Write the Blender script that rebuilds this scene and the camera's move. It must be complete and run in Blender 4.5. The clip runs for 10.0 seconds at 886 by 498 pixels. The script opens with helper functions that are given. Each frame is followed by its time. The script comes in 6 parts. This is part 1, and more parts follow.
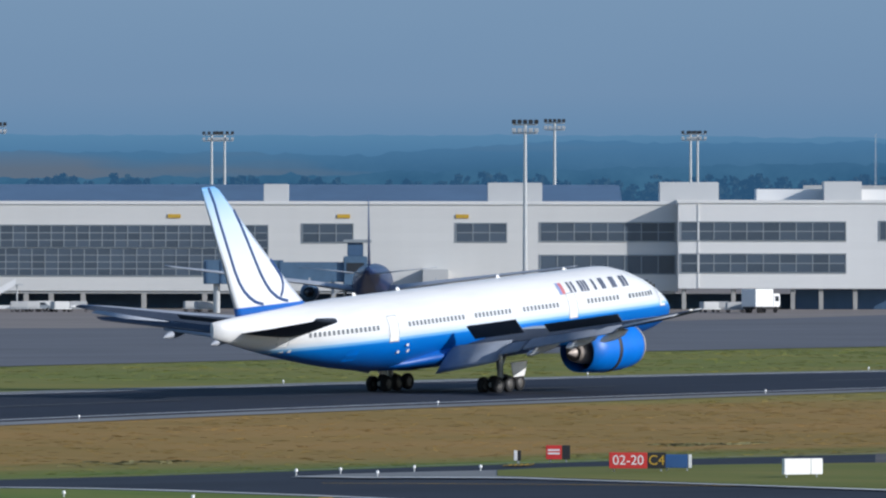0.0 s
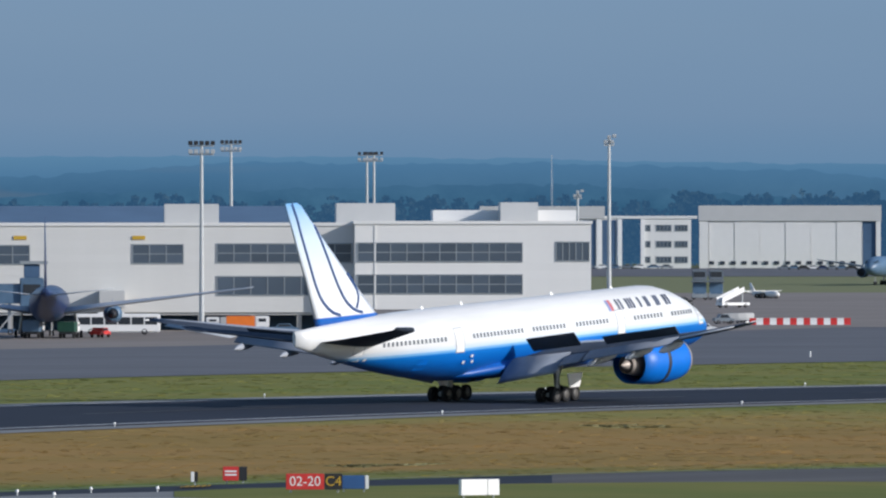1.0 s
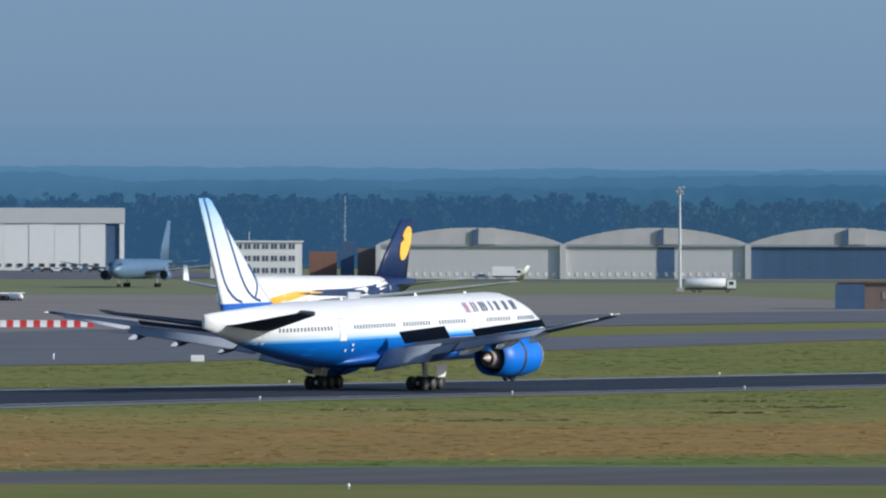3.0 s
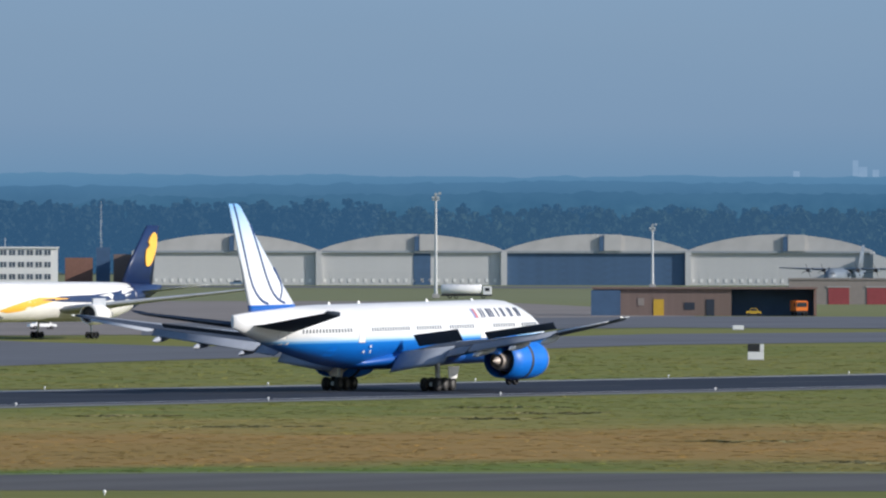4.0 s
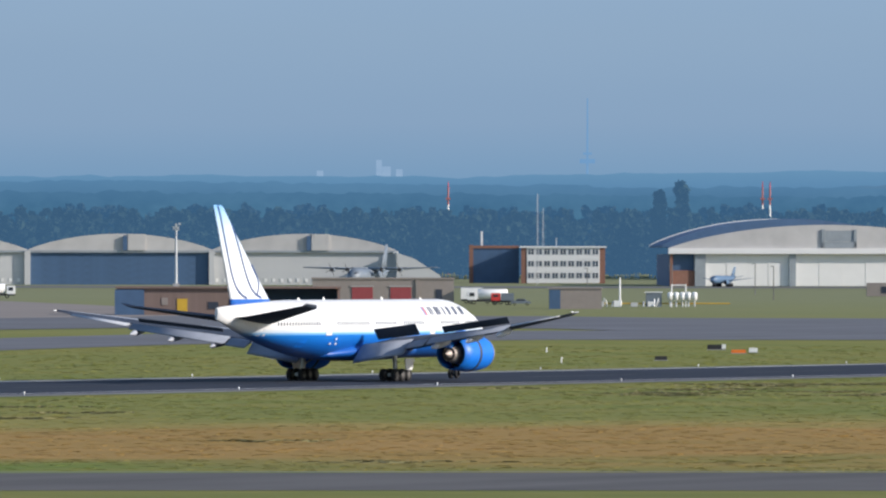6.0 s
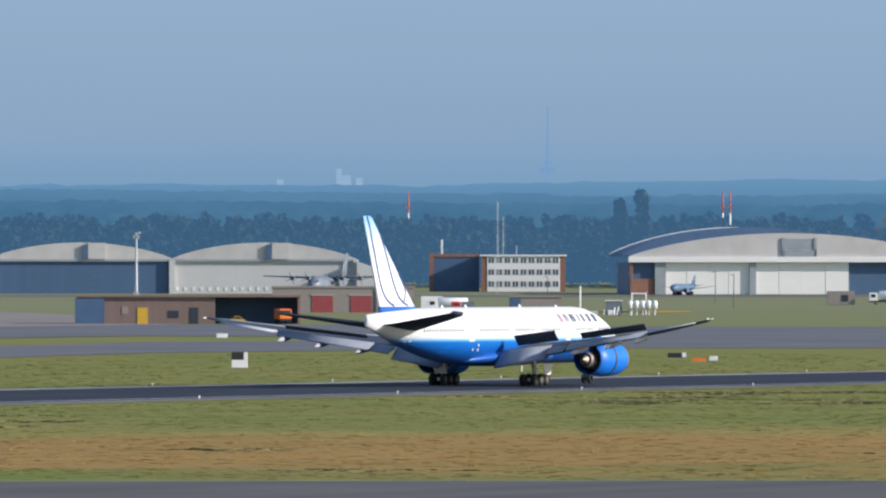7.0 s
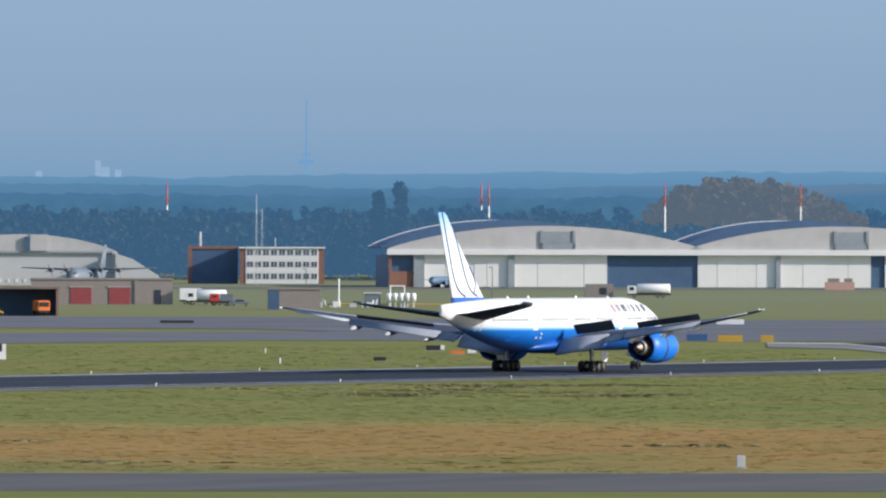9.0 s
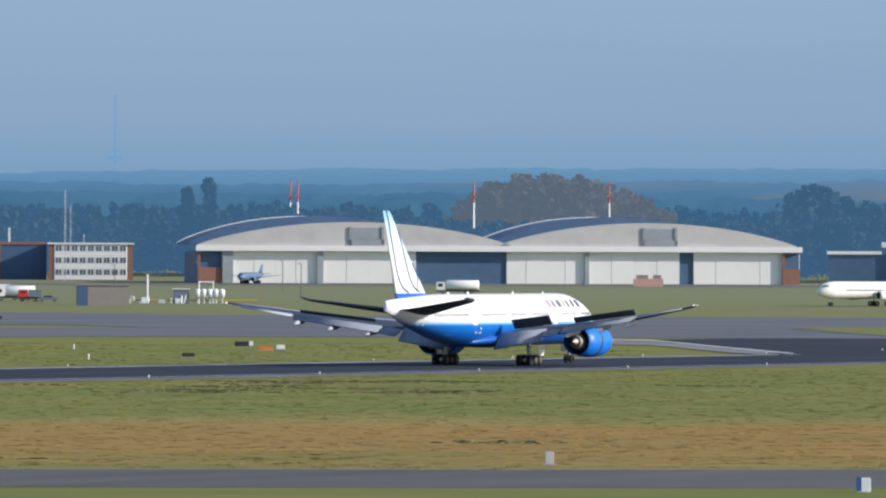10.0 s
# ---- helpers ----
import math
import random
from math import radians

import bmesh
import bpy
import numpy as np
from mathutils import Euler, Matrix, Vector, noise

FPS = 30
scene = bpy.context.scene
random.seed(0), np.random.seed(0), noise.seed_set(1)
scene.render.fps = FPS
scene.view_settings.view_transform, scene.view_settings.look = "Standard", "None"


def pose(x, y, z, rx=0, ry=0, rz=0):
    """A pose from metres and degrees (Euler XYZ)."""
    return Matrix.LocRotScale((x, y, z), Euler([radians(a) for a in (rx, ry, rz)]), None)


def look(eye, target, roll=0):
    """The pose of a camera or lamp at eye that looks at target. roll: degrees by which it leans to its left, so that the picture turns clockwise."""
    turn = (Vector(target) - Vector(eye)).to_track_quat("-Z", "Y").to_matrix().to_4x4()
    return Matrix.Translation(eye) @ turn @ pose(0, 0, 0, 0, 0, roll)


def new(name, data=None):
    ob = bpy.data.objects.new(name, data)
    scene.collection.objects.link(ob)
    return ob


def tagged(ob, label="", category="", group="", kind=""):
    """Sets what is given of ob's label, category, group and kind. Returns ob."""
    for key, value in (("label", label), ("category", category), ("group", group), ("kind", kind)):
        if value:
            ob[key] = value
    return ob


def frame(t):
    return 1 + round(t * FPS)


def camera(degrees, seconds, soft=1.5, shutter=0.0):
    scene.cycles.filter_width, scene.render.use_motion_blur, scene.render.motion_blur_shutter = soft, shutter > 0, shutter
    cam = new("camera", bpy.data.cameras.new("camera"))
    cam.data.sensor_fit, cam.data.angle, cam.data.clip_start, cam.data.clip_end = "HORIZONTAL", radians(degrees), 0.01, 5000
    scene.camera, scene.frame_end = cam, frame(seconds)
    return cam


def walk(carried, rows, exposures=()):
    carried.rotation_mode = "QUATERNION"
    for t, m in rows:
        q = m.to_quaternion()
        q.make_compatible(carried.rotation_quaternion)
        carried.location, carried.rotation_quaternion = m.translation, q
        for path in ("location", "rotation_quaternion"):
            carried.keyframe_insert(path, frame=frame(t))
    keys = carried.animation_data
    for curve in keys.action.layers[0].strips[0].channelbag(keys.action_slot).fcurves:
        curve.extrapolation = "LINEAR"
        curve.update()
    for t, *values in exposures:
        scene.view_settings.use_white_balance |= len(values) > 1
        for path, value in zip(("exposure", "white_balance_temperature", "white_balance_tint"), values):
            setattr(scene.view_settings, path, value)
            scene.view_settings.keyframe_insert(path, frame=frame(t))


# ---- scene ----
cam = camera(4.803, 10.0, 2.2, 0.0)
EYE = (0.0, 0.0, 12.27)


def aim(yaw, pitch, roll):
    """Camera pose on the mound: yaw from +y towards +x, degrees."""
    a, b = radians(yaw), radians(pitch)
    way = Vector((math.sin(a) * math.cos(b), math.cos(a) * math.cos(b), math.sin(b)))
    return look(EYE, Vector(EYE) + 100 * way, roll)


# seconds, yaw, pitch, roll of the panning camera on its fixed stand
PAN = [
    (0, 54.655, -0.0720, 0.050), (0.2, 55.150, -0.0300, 0.030), (0.4, 55.720, -0.0120, 0.010), (0.5, 55.900, 0.0080, 0.000),
    (1, 56.409, 0.0432, -0.025), (1.2, 56.910, 0.0096, -0.039), (1.3, 57.164, 0.0756, -0.046), (1.5, 57.737, 0.0833, -0.060),
    (1.7, 58.273, 0.1006, -0.068), (1.8, 58.459, 0.1208, -0.072), (2, 58.894, 0.0468, -0.080), (2.2, 59.101, 0.0666, -0.072),
    (2.3, 59.165, 0.0991, -0.068), (2.5, 59.532, 0.1120, -0.060), (2.7, 60.021, 0.0939, 0.000), (3.8, 61.397, 0.0400, 0.045),
    (4, 61.834, 0.0917, 0.060), (4.2, 62.218, 0.1481, 0.066), (4.3, 62.334, 0.1243, 0.069), (4.5, 62.862, 0.0276, 0.075),
    (4.7, 63.297, 0.0433, 0.073), (4.8, 63.482, 0.0772, 0.072), (5, 63.784, 0.0159, 0.070), (5.2, 64.008, 0.0016, 0.078),
    (5.3, 64.142, 0.0081, 0.082), (5.5, 64.234, 0.0608, 0.090), (5.7, 64.314, 0.0730, 0.080), (6.8, 64.559, 0.1455, 0.020),
    (6.9, 64.575, 0.1445, 0.015), (7, 64.633, 0.1378, 0.010), (7.2, 64.992, 0.1738, 0.018), (7.3, 65.208, 0.1121, 0.022),
    (7.5, 65.374, 0.1817, 0.030), (7.7, 65.517, 0.1934, 0.018), (7.8, 65.605, 0.0629, 0.012), (8, 65.744, 0.2106, 0.000),
    (8.2, 65.817, 0.2459, 0.020), (8.3, 65.833, 0.2074, 0.030), (8.5, 65.894, 0.1566, 0.050), (8.7, 65.955, 0.1332, 0.082),
    (8.8, 65.942, 0.1131, 0.098), (9, 65.942, 0.0975, 0.130), (9.1, 65.955, 0.1027, 0.142), (9.2, 66.092, 0.0957, 0.154),
    (9.3, 66.440, 0.0060, 0.166), (9.4, 66.799, 0.0940, 0.178), (9.5, 66.981, 0.0748, 0.190), (9.6, 66.976, 0.0617, 0.192),
    (9.7, 66.986, 0.0793, 0.194), (9.8, 66.971, 0.0662, 0.196), (10, 66.979, 0.0799, 0.200)]
walk(cam, [(t, aim(*r)) for t, *r in PAN], [(0.0, -0.12, 5850, 10), (1.0, -0.13, 6050, 11), (2.5, -0.11, 5950, 10), (4.5, 0.14, 6300, 12), (7.5, 0.37, 6450, 13), (10.0, 0.37, 6420, 13)])

# ---- light ----
SUN_AZ, SUN_EL = 170.0, 22.0      # from +y towards +x
world = bpy.data.worlds.new("world")
scene.world = world
world.use_nodes = True
wn = world.node_tree.nodes
sky = wn.new("ShaderNodeTexSky")
sky.sky_type, sky.sun_disc = "NISHITA", False
sky.sun_elevation, sky.sun_rotation = radians(SUN_EL), radians(SUN_AZ)
sky.air_density, sky.dust_density, sky.ozone_density = 1.0, 0.6, 3.0
world.node_tree.links.new(sky.outputs[0], wn["Background"].inputs[0])
wn["Background"].inputs[1].default_value = 0.14
sun = new("sun", bpy.data.lights.new("sun", "SUN"))
sun.data.energy, sun.data.angle, sun.data.color = 4.6, radians(0.6), (1.0, 0.93, 0.84)
a, b = radians(SUN_AZ), radians(SUN_EL)
sun.matrix_world = look((0, 0, 200), (-math.sin(a) * 100, -math.cos(a) * 100, 200 - 100 * math.tan(b)))


# ---- materials ----
def srgb(r, g, b):
    return tuple(((c / 255 + 0.055) / 1.055) ** 2.4 if c > 10 else c / 255 / 12.92 for c in (r, g, b)) + (1.0,)


class Nodes:
    """A small helper round a node tree."""
    def __init__(self, name):
        self.m = bpy.data.materials.new(name)
        self.m.use_nodes = True
        self.t = self.m.node_tree
        self.b = self.t.nodes["Principled BSDF"]

    def add(self, kind, **values):
        n = self.t.nodes.new("ShaderNode" + kind)
        for k, v in values.items():
            n.inputs[k].default_value = v
        return n

    def link(self, a, b):
        self.t.links.new(a, b)

    def ramp(self, fac, *stops):
        n = self.t.nodes.new("ShaderNodeValToRGB")
        e = n.color_ramp.elements
        while len(e) < len(stops):
            e.new(0.5)
        for s, (p, c) in zip(e, stops):
            s.position, s.color = p, c if len(c) == 4 else (*c, 1)
        self.link(fac, n.inputs[0])
        return n.outputs[0]

    def mix(self, fac, a, b, how="MIX"):
        n = self.t.nodes.new("ShaderNodeMixRGB")
        n.blend_type = how
        for k, v in ((0, fac), (1, a), (2, b)):
            if isinstance(v, bpy.types.NodeSocket):
                self.link(v, n.inputs[k])
            else:
                n.inputs[k].default_value = v if not isinstance(v, tuple) or len(v) == 4 else (*v, 1)
        return n.outputs[0]

    def noise(self, vec, scale, detail=4.0, rough=0.55):
        n = self.add("TexNoise", Scale=scale, Detail=detail, Roughness=rough)
        self.link(vec, n.inputs["Vector"])
        return n.outputs[0]

    def stretched(self, vec, sx, sy, sz, turn=0.0):
        n = self.t.nodes.new("ShaderNodeMapping")
        n.inputs["Scale"].default_value = (sx, sy, sz)
        n.inputs["Rotation"].default_value = (0, 0, radians(turn))
        self.link(vec, n.inputs["Vector"])
        return n.outputs[0]

    def where(self):
        return self.t.nodes.new("ShaderNodeNewGeometry").outputs["Position"]

    def local(self):
        return self.t.nodes.new("ShaderNodeTexCoord").outputs["Object"]


def surface(name, colour, rough=0.7, metal=0.0, grain=0.6, vary=0.25, blotch=0.05, bump=0.15, spread=0.0):
    """A worn surface: base colour varied at two scales, with fine relief. spread: tint from object to object."""
    s = Nodes(name)
    p = s.local()
    fine, broad = s.noise(p, grain), s.noise(p, blotch, 3.0)
    c = s.ramp(fine, (0.3, tuple(v * (1 - vary) for v in colour)), (0.7, tuple(min(1, v * (1 + vary)) for v in colour)))
    c = s.mix(0.5, c, s.ramp(broad, (0.35, tuple(v * (1 - vary) for v in colour)), (0.65, tuple(min(1, v * (1 + 0.6 * vary)) for v in colour))))
    if spread:
        info = s.t.nodes.new("ShaderNodeObjectInfo")
        c = s.mix(0.5, c, s.ramp(info.outputs["Random"], (0.0, tuple(v * (1 - spread) for v in colour)), (1.0, tuple(min(1, v * (1 + spread)) for v in colour))))
    s.link(c, s.b.inputs["Base Color"])
    s.b.inputs["Roughness"].default_value, s.b.inputs["Metallic"].default_value = rough, metal
    if bump:
        n = s.add("Bump", Strength=bump, Distance=0.02)
        s.link(fine, n.inputs["Height"])
        s.link(n.outputs[0], s.b.inputs["Normal"])
    return s.m


def glow(name, colour, strength=1.0):
    s = Nodes(name)
    s.b.inputs["Base Color"].default_value = (0, 0, 0, 1)
    s.b.inputs["Emission Color"].default_value = colour
    s.b.inputs["Emission Strength"].default_value = strength
    return s.m


# ---- mesh helpers ----
def mesh(bm, name, mat):
    me = bpy.data.meshes.new(name)
    bm.normal_update()
    bm.to_mesh(me)
    bm.free()
    for m in (mat if isinstance(mat, (list, tuple)) else [mat]):
        me.materials.append(m)
    return me


def part(name, bm, mat, parent, label="", m=None):
    ob = new(name, mesh(bm, name, mat))
    ob.parent = parent
    if m is not None:
        ob.matrix_basis = m
    if label:
        tagged(ob, label)
    return ob


def thing(name, m, label, category, group="", kind=""):
    ob = new(name)
    ob.empty_display_size = 0.5
    ob.matrix_basis = m
    return tagged(ob, label, category, group, kind)


def box(bm, x0, x1, y0, y1, z0, z1, bevel=0.0):
    r = bmesh.ops.create_cube(bm, size=1, matrix=Matrix.Translation(((x0 + x1) / 2, (y0 + y1) / 2, (z0 + z1) / 2)) @ Matrix.Diagonal((x1 - x0, y1 - y0, z1 - z0, 1)))
    if bevel:
        es = list({e for v in r["verts"] for e in v.link_edges})
        bmesh.ops.bevel(bm, geom=es, offset=bevel, segments=2, affect="EDGES")
    return bm


def boxed(*a, **k):
    return box(bmesh.new(), *a, **k)


def rod(bm, p, q, r0, r1=None, n=10):
    p, q = Vector(p), Vector(q)
    d = q - p
    m = Matrix.Translation((p + q) / 2) @ d.to_track_quat("Z", "Y").to_matrix().to_4x4()
    bmesh.ops.create_cone(bm, cap_ends=True, segments=n, radius1=r0, radius2=r0 if r1 is None else r1, depth=d.length, matrix=m)
    return bm


def loft(bm, rings, caps=True, closed=True, smooth=True):
    """Skin over rings of equally many points."""
    vs = [[bm.verts.new(p) for p in r] for r in rings]
    n = len(vs[0])
    for a, b in zip(vs, vs[1:]):
        for i in range(n if closed else n - 1):
            f = bm.faces.new((a[i], a[(i + 1) % n], b[(i + 1) % n], b[i]))
            f.smooth = smooth
    if caps:
        bm.faces.new(vs[0][::-1])
        bm.faces.new(vs[-1])
    bmesh.ops.recalc_face_normals(bm, faces=bm.faces)
    return bm


def lathe(bm, profile, axis_x=True, n=28, centre=(0, 0, 0), caps=False):
    """Turn (along, radius) round the x axis or the z axis."""
    rings = []
    for s, r in profile:
        ring = []
        for i in range(n):
            c, d = math.cos(2 * math.pi * i / n) * r, math.sin(2 * math.pi * i / n) * r
            ring.append((centre[0] + s, centre[1] + c, centre[2] + d) if axis_x else (centre[0] + c, centre[1] + d, centre[2] + s))
        rings.append(ring)
    return loft(bm, rings, caps)


# ---- ground ----
def rise(x, y):
    """Height of the ground: level round the runway, falling a little behind the touchdown, rising to the far hangars, a mound under the camera."""
    r = math.hypot(x, y)
    z = max(0.0, (min(r, 3600) - 1450) * 0.0044)
    k = min(1, max(0, (y - 300) / 120))
    z -= 3.2e-5 * max(0, 800 - max(x, 500)) ** 2 * k * k * (3 - 2 * k) * (1 if r < 1100 else max(0, 1 - (r - 1100) / 200))
    k = min(1, max(0, (130 - r) / 100))
    return z + 10.6 * k * k * (3 - 2 * k)


def at(az, r, up=0.0, turn=0.0):
    """A pose on the ground that faces the camera: local x to the right, -y to the camera."""
    x, y = r * math.sin(radians(az)), r * math.cos(radians(az))
    return pose(x, y, rise(x, y) + up, 0, 0, -az + turn)


def sheet(name, us, vs, place, mat, lift, parent=None, label="", category=""):
    bm = bmesh.new()
    grid = []
    for u in us:
        row = []
        for v in vs:
            x, y = place(u, v)
            row.append(bm.verts.new((x, y, rise(x, y) + lift)))
        grid.append(row)
    for a, b in zip(grid, grid[1:]):
        for i in range(len(a) - 1):
            bm.faces.new((a[i], a[i + 1], b[i + 1], b[i]))
    bmesh.ops.recalc_face_normals(bm, faces=bm.faces)
    if bm.faces and sum(f.normal.z for f in bm.faces) < 0:
        bmesh.ops.reverse_faces(bm, faces=bm.faces)
    return tagged(new(name, mesh(bm, name, mat)), label, category, "", "structure")


def polar(az, r):
    return r * math.sin(radians(az)), r * math.cos(radians(az))


def steps(a, b, n):
    return [a + (b - a) * i / n for i in range(n + 1)]


def grass_material(name, blades=False, lush=(0.110, 0.170, 0.030)):
    """Mown airfield grass: green, dry brown and straw in long bands; blades also vary one by one."""
    s = Nodes(name)
    p = s.where()
    sep = s.t.nodes.new("ShaderNodeVectorMath")
    sep.operation = "LENGTH"
    s.link(p, sep.inputs[0])
    wob = s.noise(s.stretched(p, 0.012, 0.02, 0, 28), 1.0, 4)
    m = s.t.nodes.new("ShaderNodeMath")
    m.operation = "MULTIPLY_ADD"
    s.link(wob, m.inputs[0])
    m.inputs[1].default_value = 150.0
    s.link(sep.outputs["Value"], m.inputs[2])
    m2 = s.t.nodes.new("ShaderNodeMapRange")
    m2.inputs["From Min"].default_value, m2.inputs["From Max"].default_value = 475, 1475
    s.link(m.outputs[0], m2.inputs["Value"])
    green, olive, brown, straw = (0.170, 0.180, 0.044), (0.188, 0.166, 0.044), (0.340, 0.182, 0.058), (0.280, 0.220, 0.066)
    zone = s.ramp(m2.outputs[0], (0.0, lush), (0.225, lush), (0.245, olive), (0.275, brown), (0.395, brown), (0.425, straw), (0.46, green), (1.0, green))
    patch = s.ramp(s.noise(s.stretched(p, 0.05, 0.03, 0, 28), 1.0, 6, 0.65), (0.42, (0, 0, 0)), (0.60, (1, 1, 1)))
    c = s.mix(0.34, zone, s.mix(patch, (0.135, 0.170, 0.038), straw))
    # Paler, greyer grass with distance: haze mixed into the base colour.
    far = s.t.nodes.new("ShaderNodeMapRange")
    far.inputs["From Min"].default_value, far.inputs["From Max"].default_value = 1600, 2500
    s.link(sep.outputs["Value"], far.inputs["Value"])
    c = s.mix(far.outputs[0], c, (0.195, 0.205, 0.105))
    tuft = s.noise(s.stretched(p, 0.5, 0.05, 0.3, 28), 1.0, 8, 0.72)
    dark = s.ramp(tuft, (0.36, (0.70, 0.75, 0.66)), (0.50, (1, 1, 1)), (0.70, (1.25, 1.2, 1.1)))
    c = s.mix(0.38, c, dark, "MULTIPLY")
    if blades:
        g = s.t.nodes.new("ShaderNodeNewGeometry")
        c = s.mix(0.4, c, s.ramp(g.outputs["Random Per Island"], (0.0, (0.72, 0.78, 0.70)), (0.35, (0.98, 1.0, 0.95)), (0.8, (1.08, 1.06, 1.0)), (1.0, (1.22, 1.18, 1.1))), "MULTIPLY")
    s.link(c, s.b.inputs["Base Color"])
    s.b.inputs["Roughness"].default_value = 0.95
    s.b.inputs["Specular IOR Level"].default_value = 0.1
    return s.m


def paving_material(name, colour, vary, turn, streak=(0.004, 0.12), rough=0.85):
    """Asphalt or concrete with long streaks along the traffic and blotches of repair."""
    s = Nodes(name)
    p = s.where()
    long = s.noise(s.stretched(p, streak[0], streak[1], 0, turn), 1.0, 6, 0.6)
    blotch = s.noise(p, 0.03, 5)
    lo, hi = tuple(v * (1 - vary) for v in colour), tuple(v * (1 + vary) for v in colour)
    c = s.mix(0.5, s.ramp(long, (0.35, lo), (0.65, hi)), s.ramp(blotch, (0.35, lo), (0.65, hi)))
    s.link(c, s.b.inputs["Base Color"])
    s.b.inputs["Roughness"].default_value = rough
    s.b.inputs["Specular IOR Level"].default_value = 0.15
    return s.m


GRASS = grass_material("airfield_grass")
BLADES = grass_material("grass_blades", True)
VERGE = grass_material("olive_verge_grass", False, (0.150, 0.158, 0.040))
VERGE_BLADES = grass_material("olive_verge_blades", True, (0.150, 0.158, 0.040))
RUNWAY = paving_material("runway_asphalt", (0.026, 0.030, 0.042), 0.25, 0)
TAXI = paving_material("taxiway_asphalt", (0.030, 0.034, 0.044), 0.3, 29)
GREY = paving_material("grey_asphalt", (0.135, 0.137, 0.145), 0.18, 29)
NEARWAY = paving_material("worn_taxiway_asphalt", (0.108, 0.101, 0.094), 0.25, 27)
APRON = paving_material("apron_concrete", (0.235, 0.205, 0.18), 0.15, 29)
SHOULDER = paving_material("pale_shoulder_asphalt", (0.21, 0.21, 0.20), 0.3, 20)
PAINT = paving_material("white_runway_paint", (0.62, 0.62, 0.60), 0.2, 0)
WORN = paving_material("worn_white_paint", (0.12, 0.12, 0.12), 0.35, 0)
YPAINT = paving_material("yellow_taxiway_paint", (0.50, 0.30, 0.03), 0.2, 0)

azs = sorted(set([48 + 0.5 * i for i in range(57)] + [10.0 * i for i in range(37)]))
rs = [0, 6, 14, 24, 34, 46, 60, 76, 94, 112, 130, 180, 240] + [300 + 15 * i for i in range(80)] + [1500 + 30 * i for i in range(71)] + [3800, 4200, 4950]
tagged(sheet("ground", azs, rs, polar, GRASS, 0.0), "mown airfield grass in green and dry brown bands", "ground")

# runway: x along, y across
rx = [300 + 10 * i for i in range(170)]
sheet("runway", rx, steps(467, 520, 6), lambda u, v: (u, v), RUNWAY, 0.05, label="dark asphalt runway with white edge lines", category="runway")
for name, y0, y1 in (("runway_edge_line", 468.9, 469.8), ("runway_edge_line", 517.4, 518.3)):
    sheet(name, rx, [y0, y1], lambda u, v: (u, v), PAINT, 0.09, label="white painted runway edge line", category="marking")
sheet("runway_shoulder", rx, [461.5, 466.8], lambda u, v: (u, v), SHOULDER, 0.045, label="narrow pale shoulder along the runway", category="shoulder")
sheet("runway_shoulder", rx, [520.2, 525.0], lambda u, v: (u, v), SHOULDER, 0.045, label="narrow pale shoulder along the runway", category="shoulder")
for x0 in range(330, 1960, 60):
    sheet("centre_line_dash", steps(x0, x0 + 30, 3), [492.5, 493.4], lambda u, v: (u, v), WORN, 0.09, label="worn painted runway centre line dash", category="marking")

# near taxiways: bearings in degrees, distances in metres
def strip(name, nodes, mat, lift, label, category, n=4, step=0.25):
    """A paved or grassed strip between two distances that change along the bearing: rows of bearing, near, far."""
    a = [r[0] for r in nodes]
    us = sorted(set(list(np.arange(a[0], a[-1], step)) + a))

    def place(u, v):
        lo, hi = np.interp(u, a, [r[1] for r in nodes]), np.interp(u, a, [r[2] for r in nodes])
        return polar(u, lo + (hi - lo) * v)
    return sheet(name, us, steps(0, 1, n), place, mat, lift, label=label, category=category)


strip("taxiway", [(57.0, 575, 624), (62, 574, 622), (67, 576, 626), (75, 590, 642)], NEARWAY, 0.05, "grey asphalt taxiway", "taxiway")
strip("taxiway", [(40, 381, 640), (48, 381, 625), (57, 381, 622), (57.01, 381, 560), (62, 381, 480)], TAXI, 0.05, "dark resurfaced asphalt taxiway junction", "taxiway", 12)
strip("grass_verge", [(40, 424, 560), (51.4, 421, 525), (54.0, 421, 492), (55.7, 424, 466)], GRASS, 0.09, "green grass between the taxiways", "grass", 8)
strip("island_shoulder", [(40, 420, 422.5), (52, 418.5, 420.5), (55.0, 420, 422.5), (55.7, 421, 467), (56.3, 428, 461), (56.75, 438, 454), (56.95, 448, 450)], SHOULDER, 0.11, "pale gravelly shoulder round a grass island", "shoulder")
strip("island_edge_line", [(40, 562, 564), (51.4, 525, 527), (54.0, 492.5, 494), (55.7, 467, 468.5), (56.5, 457, 458.5), (56.97, 449, 450.5)], PAINT, 0.13, "white painted taxiway edge line", "marking", 1)
strip("island_shoulder", [(53.83, 543, 544.5), (54.1, 536, 556), (54.6, 534, 560), (55.0, 532, 562), (55.3, 531, 540)], SHOULDER, 0.08, "pale concrete tip of a grass island", "shoulder")
strip("island_edge_line", [(53.85, 542, 544), (54.2, 534, 536), (55.0, 530, 531.5), (57.9, 495, 497), (62, 470, 472)], PAINT, 0.13, "white painted taxiway edge line", "marking", 1)
strip("grass_verge", [(54.95, 538, 560), (55.3, 531, 570), (57.9, 497, 572), (62, 482, 571), (67, 480, 573), (75, 480, 587)], VERGE, 0.1, "green grass beside the taxiway", "grass", 8)
